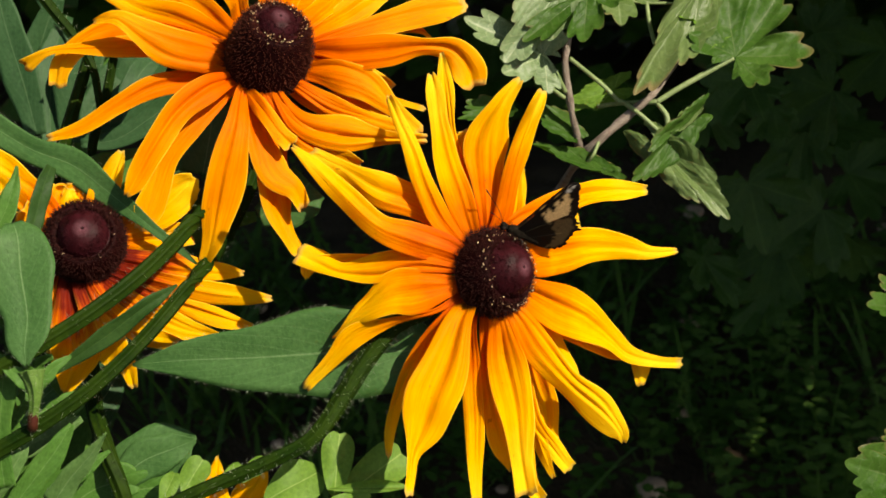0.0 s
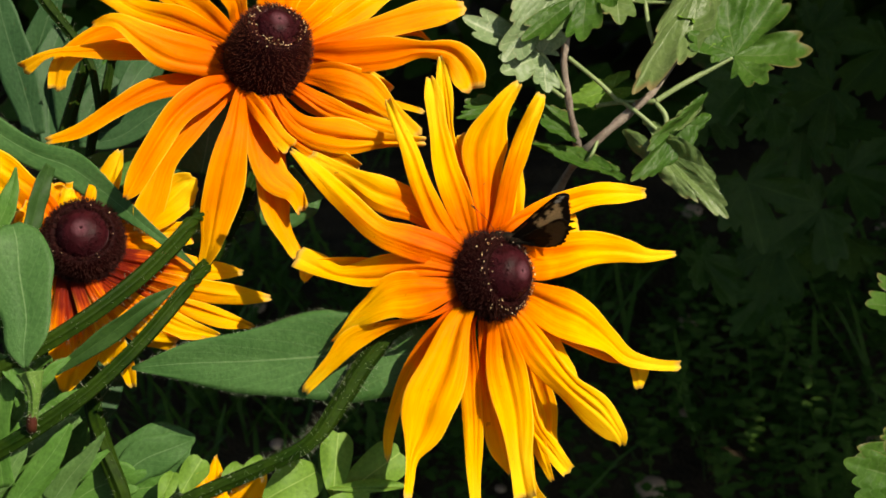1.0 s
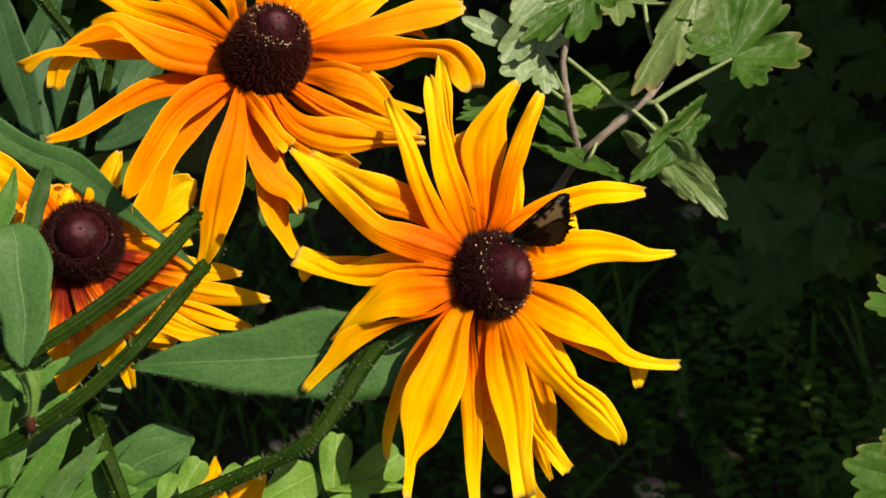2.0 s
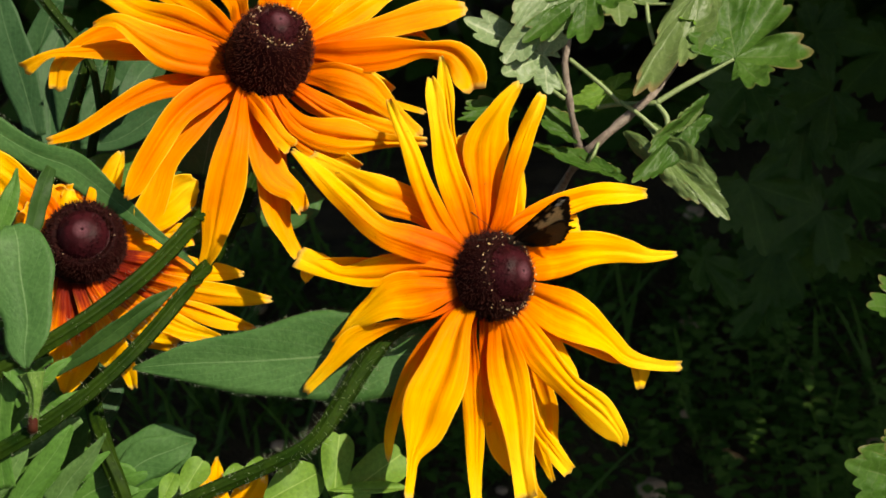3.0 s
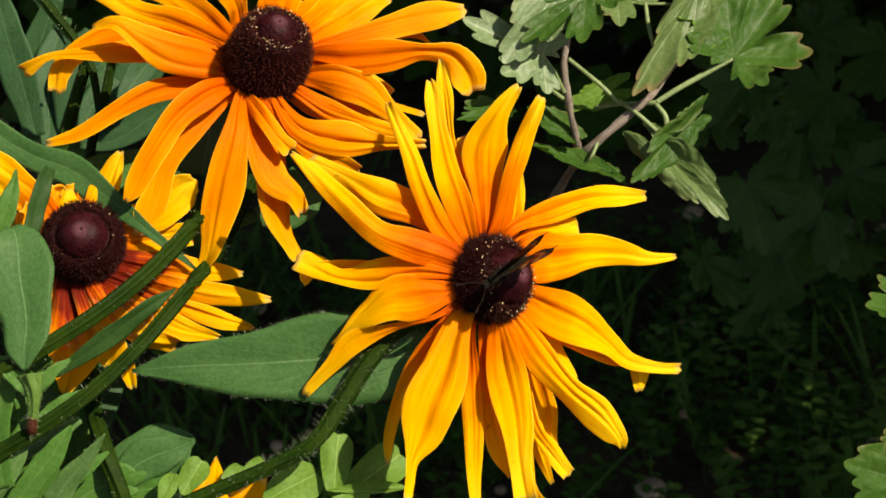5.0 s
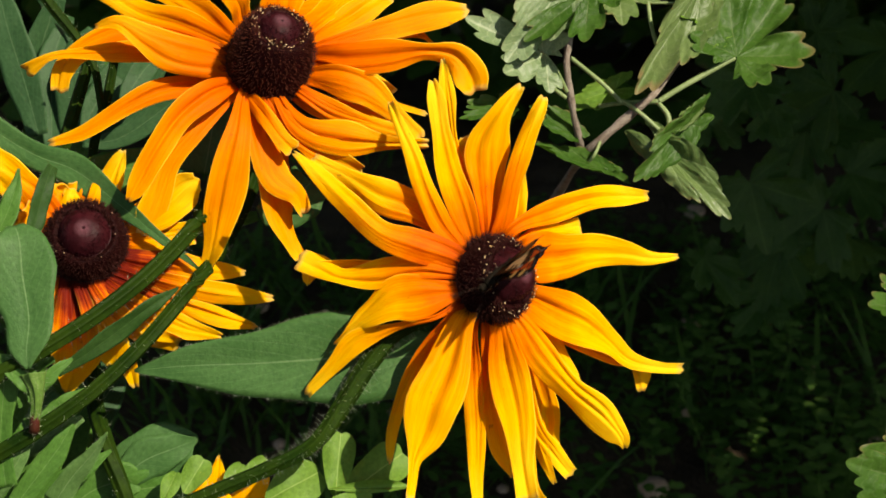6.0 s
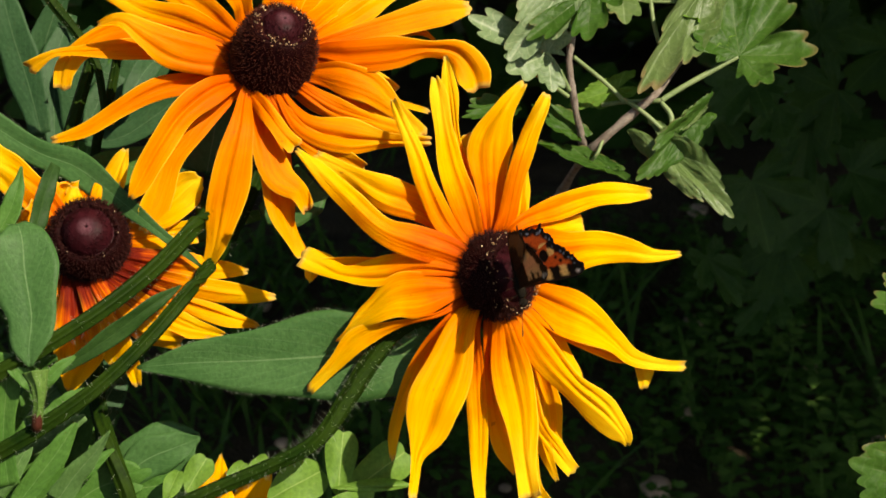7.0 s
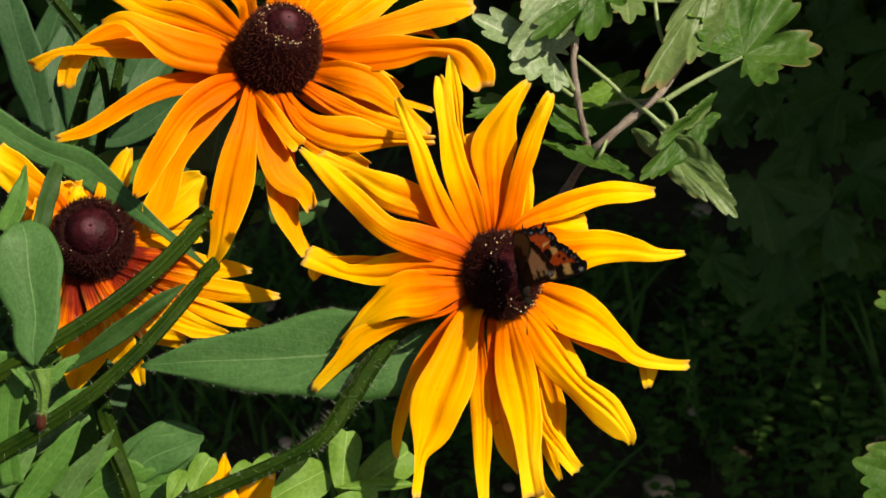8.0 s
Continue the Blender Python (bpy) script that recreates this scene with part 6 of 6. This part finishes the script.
def build_butterfly():
    fly = thing("butterfly", (0.02, 0, 0.5), "orange, black and cream tortoiseshell butterfly feeding on a coneflower", "butterfly")
    verts, faces = round_body(((4.0, -0.3, 0.9), (2.5, -0.2, 1.4), (0, -0.3, 1.5), (-2.6, -0.3, 1.0), (-5, -0.3, 0.95), (-7, -0.3, 0.7), (-9.0, -0.3, 0.15)))
    body = part("body", mesh_of("body", verts, faces, FUR), fly, "furry olive-brown body")
    rng = np.random.RandomState(4)
    roots, ways = [], []
    for i in range(420):
        a, y = rng.rand() * 6.283, rng.uniform(-6, 4)
        r = 1.35 if y > -2.5 else 0.9
        roots.append((r * math.cos(a), y, -0.3 + r * math.sin(a)))
        ways.append((math.cos(a), -0.7, math.sin(a)))
    hv, hf = hairs(np.array(roots), np.array(ways), 0.9, rng, 0.05)
    part("fur", mesh_of("fur", hv, hf, FUR), body, "soft brown hairs", kind="stuff")
    verts, faces = round_body(((6.4, -0.6, 0.25), (6.0, -0.5, 0.95), (5.2, -0.4, 1.15), (4.3, -0.4, 0.8)))
    head = part("head", mesh_of("head", verts, faces, FUR), fly)
    for side in (-1, 1):
        v, f, *_ = tube_mesh([(side * 0.85, 5.4, -0.3, 0.5), (side * 1.05, 5.4, -0.3, 0.55), (side * 1.25, 5.4, -0.3, 0.2)], 10, 8, 0)
        part("eye", mesh_of("eye", v, f, CHITIN), head, "dark round eye")
        v, f, *_ = tube_mesh([(side * 0.4, 5.8, 0.2, 0.09), (side * 2.2, 9, 2.4, 0.08), (side * 3.6, 12.6, 4.0, 0.08), (side * 4.2, 14.2, 4.6, 0.2), (side * 4.5, 15.0, 4.9, 0.12)], 8, 24, 0)
        part("antenna", mesh_of("antenna", v, f, CHITIN), fly, "thin dark antenna with a clubbed tip")
        for y0, out, y1 in ((3, 2.0, 3.5), (1, 2.3, 0.8), (-1, 2.1, -2.5)):
            v, f, *_ = tube_mesh([(side * 0.8, y0, -1.4, 0.22), (side * out * 0.8, (y0 + y1) / 2, -1.2, 0.16), (side * out, y1, -3.4, 0.10), (side * out * 1.1, y1 * 1.1, -4.6, 0.06)], 7, 14, 0)
            part("leg", mesh_of("leg", v, f, PALE_CHITIN), fly, "thin pale leg")
    v, f, *_ = tube_mesh([(0, 6.3, -0.9, 0.10), (0, 7.2, -2.0, 0.09), (0, 7.0, -4.2, 0.07)], 7, 14, 0)
    part("proboscis", mesh_of("proboscis", v, f, CHITIN), fly)
    fore = wing_mesh("forewing", FORE_FRONT, FORE_MARGIN, FORE_BACK, fore_top, fore_under)
    hind = wing_mesh("hindwing", HIND_FRONT, HIND_MARGIN, HIND_BACK, hind_top, hind_under)
    wings = [part("forewing", mirrored(fore), fly), part("forewing", fore, fly), part("hindwing", mirrored(hind), fly), part("hindwing", hind, fly)]
    for ob in list(fly.children_recursive):
        ob.data.transform(Matrix.Scale(0.91, 4))
    return [fly] + wings


butterfly, fore_left, fore_right, hind_left, hind_right = build_butterfly()

SWAY = ((0, -6.3), (0.5, 2.5), (1, 1), (1.5, -3), (3, -1.5), (3.5, 0), (4, -3.5), (4.5, 0), (6, 5), (6.5, 2.5), (7, 2), (7.5, 3), (8, 1))


def nod(plant, share):
    """The flower nods on its stem as the butterfly moves about."""
    walk(plant, [(t, Matrix.Translation(plant.location) @ pose(0, 0, -0.000156 * share * s)) for t, s in SWAY])


def motions():
    walk(cam, [(0, aim(0.0243, -0.0243)), (0.5, aim(0.0324, -0.0405)), (1, aim(0.0648, -0.0437)), (1.5, aim(0.0972, -0.0275)), (3, aim(0.0324, 0.0000)), (3.5, aim(0.0000, 0.0000)), (4, aim(0.0405, 0.0000)), (4.5, aim(0.0810, 0.0081)), (6, aim(-0.0162, -0.0324)), (6.5, aim(-0.0324, -0.0405)), (7, aim(-0.0972, -0.0648)), (7.5, aim(-0.1620, -0.0535)), (8, aim(-0.2187, -0.0810))],
         [(0, 0.9, 7600, 10), (8, 0.9, 7600, 10)])
    for plant, share in ((main, 1.0), (upper, 0.85), (second, 0.5)):
        nod(plant, share)
    walk(butterfly, [(0, pose(0.01926, 0.00004, 0.50436, 35.2, -20.0, 97.8)), (0.3, pose(0.01923, -0.00005, 0.50345, 35.4, -24.2, 98.4)), (0.6, pose(0.01857, -0.00048, 0.50269, 23.9, -27.3, 99.1)), (1, pose(0.01840, -0.00066, 0.50288, 21.0, -28.8, 95.7)),
        (1.6, pose(0.01870, -0.00039, 0.50297, 20.6, -29.3, 96.8)), (2.9, pose(0.01831, -0.00017, 0.50261, 18.2, -32.4, 101.7)), (3.4, pose(0.01841, 0.00007, 0.50095, 13.1, -36.5, 116.0)), (3.5, pose(0.01878, -0.00098, 0.50227, 10.0, -40.9, 136.1)),
        (3.6, pose(0.01912, -0.00405, 0.50279, 3.2, -39.0, 148.0)), (3.7, pose(0.01879, -0.01041, 0.50448, -9.8, -37.4, 159.2)), (3.8, pose(0.01981, -0.01442, 0.50537, -28.5, -32.9, 161.5)), (3.9, pose(0.01731, -0.01469, 0.50484, -36.9, -31.3, 179.2)),
        (4, pose(0.01736, -0.01455, 0.50481, -39.0, -34.7, -177.1)), (4.2, pose(0.01670, -0.01507, 0.50395, -35.6, -39.2, 174.7)), (4.5, pose(0.01631, -0.01663, 0.50222, -31.0, -43.8, 165.6)), (4.7, pose(0.01558, -0.01877, 0.50197, -26.3, -46.3, 155.5)),
        (5.8, pose(0.01252, -0.01829, 0.50234, -31.1, -52.1, 146.6)), (5.9, pose(0.01247, -0.01842, 0.50207, -31.1, -52.1, 146.6)), (6, pose(0.01300, -0.01812, 0.50120, -42.5, -48.5, 161.0)), (6.1, pose(0.01384, -0.01857, 0.50033, -56.2, -19.9, -174.1)),
        (6.2, pose(0.01561, -0.01915, 0.49950, -52.4, -25.3, -178.3)), (6.3, pose(0.01567, -0.01928, 0.49972, -52.5, -18.9, -173.0)), (6.4, pose(0.01655, -0.01856, 0.49947, -55.4, -8.3, -165.0)), (6.5, pose(0.01688, -0.01873, 0.49929, -54.7, -6.8, -163.7)),
        (6.6, pose(0.01729, -0.01844, 0.49900, -50.9, -9.3, -165.4)), (6.7, pose(0.01788, -0.02084, 0.49999, -48.7, -7.8, -163.4)), (6.8, pose(0.01799, -0.01936, 0.49902, -51.9, -3.7, -159.8)), (6.9, pose(0.01775, -0.01972, 0.49956, -52.6, -0.4, -156.9)),
        (7, pose(0.01769, -0.01972, 0.49959, -52.6, -1.7, -157.5)), (7.5, pose(0.01749, -0.01966, 0.49967, -52.2, -2.1, -157.4)), (8, pose(0.01783, -0.01963, 0.49970, -52.2, -2.3, -157.2))])
    walk(fore_left, [(0, wing_pose(-1, 1, 13)), (0.3, wing_pose(-1, 1, 13)), (0.6, wing_pose(-1, 1, 19)), (1, wing_pose(-1, 1, 20)),
        (1.6, wing_pose(-1, 1, 20)), (2.9, wing_pose(-1, 1, 20)), (3.4, wing_pose(-1, 1, 19)), (3.5, wing_pose(-1, 1, 5)),
        (3.6, wing_pose(-1, 1, 4)), (3.7, wing_pose(-1, 7, 3)), (3.8, wing_pose(-1, 15, 13)), (3.9, wing_pose(-1, 80, 12)),
        (4, wing_pose(-1, 76, 12)), (4.2, wing_pose(-1, 31, 13)), (4.5, wing_pose(-1, 28, 12)), (4.7, wing_pose(-1, 12, 14)),
        (5.8, wing_pose(-1, 2, 23)), (5.9, wing_pose(-1, 2, 23)), (6, wing_pose(-1, 4, 8)), (6.1, wing_pose(-1, 16, -1)),
        (6.2, wing_pose(-1, 40, 2)), (6.3, wing_pose(-1, 45, 4)), (6.4, wing_pose(-1, 26, -2)), (6.5, wing_pose(-1, 33, -2)),
        (6.6, wing_pose(-1, 49, 3)), (6.7, wing_pose(-1, 81, 5)), (6.8, wing_pose(-1, 39, -1)), (6.9, wing_pose(-1, 34, -1)),
        (7, wing_pose(-1, 27, 2)), (7.5, wing_pose(-1, 26, 2)), (8, wing_pose(-1, 25, 2))])
    walk(fore_right, [(0, wing_pose(1, 1, 13)), (0.3, wing_pose(1, 1, 13)), (0.6, wing_pose(1, 1, 19)), (1, wing_pose(1, 1, 20)),
        (1.6, wing_pose(1, 1, 20)), (2.9, wing_pose(1, 1, 20)), (3.4, wing_pose(1, 1, 19)), (3.5, wing_pose(1, 1, 5)),
        (3.6, wing_pose(1, 1, 4)), (3.7, wing_pose(1, 8, 3)), (3.8, wing_pose(1, 5, 13)), (3.9, wing_pose(1, 53, 12)),
        (4, wing_pose(1, 59, 12)), (4.2, wing_pose(1, 33, 13)), (4.5, wing_pose(1, 27, 12)), (4.7, wing_pose(1, 16, 14)),
        (5.8, wing_pose(1, 2, 23)), (5.9, wing_pose(1, 2, 23)), (6, wing_pose(1, 2, 8)), (6.1, wing_pose(1, 16, -1)),
        (6.2, wing_pose(1, 42, 2)), (6.3, wing_pose(1, 42, 4)), (6.4, wing_pose(1, 21, -2)), (6.5, wing_pose(1, 20, -2)),
        (6.6, wing_pose(1, 36, 3)), (6.7, wing_pose(1, 49, 5)), (6.8, wing_pose(1, 20, -1)), (6.9, wing_pose(1, 10, -1)),
        (7, wing_pose(1, 3, 2)), (7.5, wing_pose(1, 2.5, 2)), (8, wing_pose(1, 2, 2))])
    walk(hind_left, [(0, wing_pose(-1, 4, 0)), (0.3, wing_pose(-1, 4, 0)), (0.6, wing_pose(-1, 4, 0)), (1, wing_pose(-1, 4, 0)),
        (1.6, wing_pose(-1, 4, 0)), (2.9, wing_pose(-1, 4, 0)), (3.4, wing_pose(-1, 4, 0)), (3.5, wing_pose(-1, 4, 0)),
        (3.6, wing_pose(-1, 4, 0)), (3.7, wing_pose(-1, 10, 0)), (3.8, wing_pose(-1, 18, 0)), (3.9, wing_pose(-1, 83, 0)),
        (4, wing_pose(-1, 79, 0)), (4.2, wing_pose(-1, 34, 0)), (4.5, wing_pose(-1, 31, 0)), (4.7, wing_pose(-1, 15, 0)),
        (5.8, wing_pose(-1, 5, 0)), (5.9, wing_pose(-1, 5, 0)), (6, wing_pose(-1, 7, 0)), (6.1, wing_pose(-1, 19, 0)),
        (6.2, wing_pose(-1, 43, 0)), (6.3, wing_pose(-1, 48, 0)), (6.4, wing_pose(-1, 29, 0)), (6.5, wing_pose(-1, 36, 0)),
        (6.6, wing_pose(-1, 52, 0)), (6.7, wing_pose(-1, 84, 0)), (6.8, wing_pose(-1, 42, 0)), (6.9, wing_pose(-1, 37, 0)),
        (7, wing_pose(-1, 30, 0)), (7.5, wing_pose(-1, 29, 0)), (8, wing_pose(-1, 28, 0))])
    walk(hind_right, [(0, wing_pose(1, 4, 0)), (0.3, wing_pose(1, 4, 0)), (0.6, wing_pose(1, 4, 0)), (1, wing_pose(1, 4, 0)),
        (1.6, wing_pose(1, 4, 0)), (2.9, wing_pose(1, 4, 0)), (3.4, wing_pose(1, 4, 0)), (3.5, wing_pose(1, 4, 0)),
        (3.6, wing_pose(1, 4, 0)), (3.7, wing_pose(1, 11, 0)), (3.8, wing_pose(1, 8, 0)), (3.9, wing_pose(1, 56, 0)),
        (4, wing_pose(1, 62, 0)), (4.2, wing_pose(1, 36, 0)), (4.5, wing_pose(1, 30, 0)), (4.7, wing_pose(1, 19, 0)),
        (5.8, wing_pose(1, 5, 0)), (5.9, wing_pose(1, 5, 0)), (6, wing_pose(1, 5, 0)), (6.1, wing_pose(1, 19, 0)),
        (6.2, wing_pose(1, 45, 0)), (6.3, wing_pose(1, 45, 0)), (6.4, wing_pose(1, 24, 0)), (6.5, wing_pose(1, 23, 0)),
        (6.6, wing_pose(1, 39, 0)), (6.7, wing_pose(1, 52, 0)), (6.8, wing_pose(1, 23, 0)), (6.9, wing_pose(1, 13, 0)),
        (7, wing_pose(1, 6, 0)), (7.5, wing_pose(1, 5.5, 0)), (8, wing_pose(1, 5, 0))])


motions()
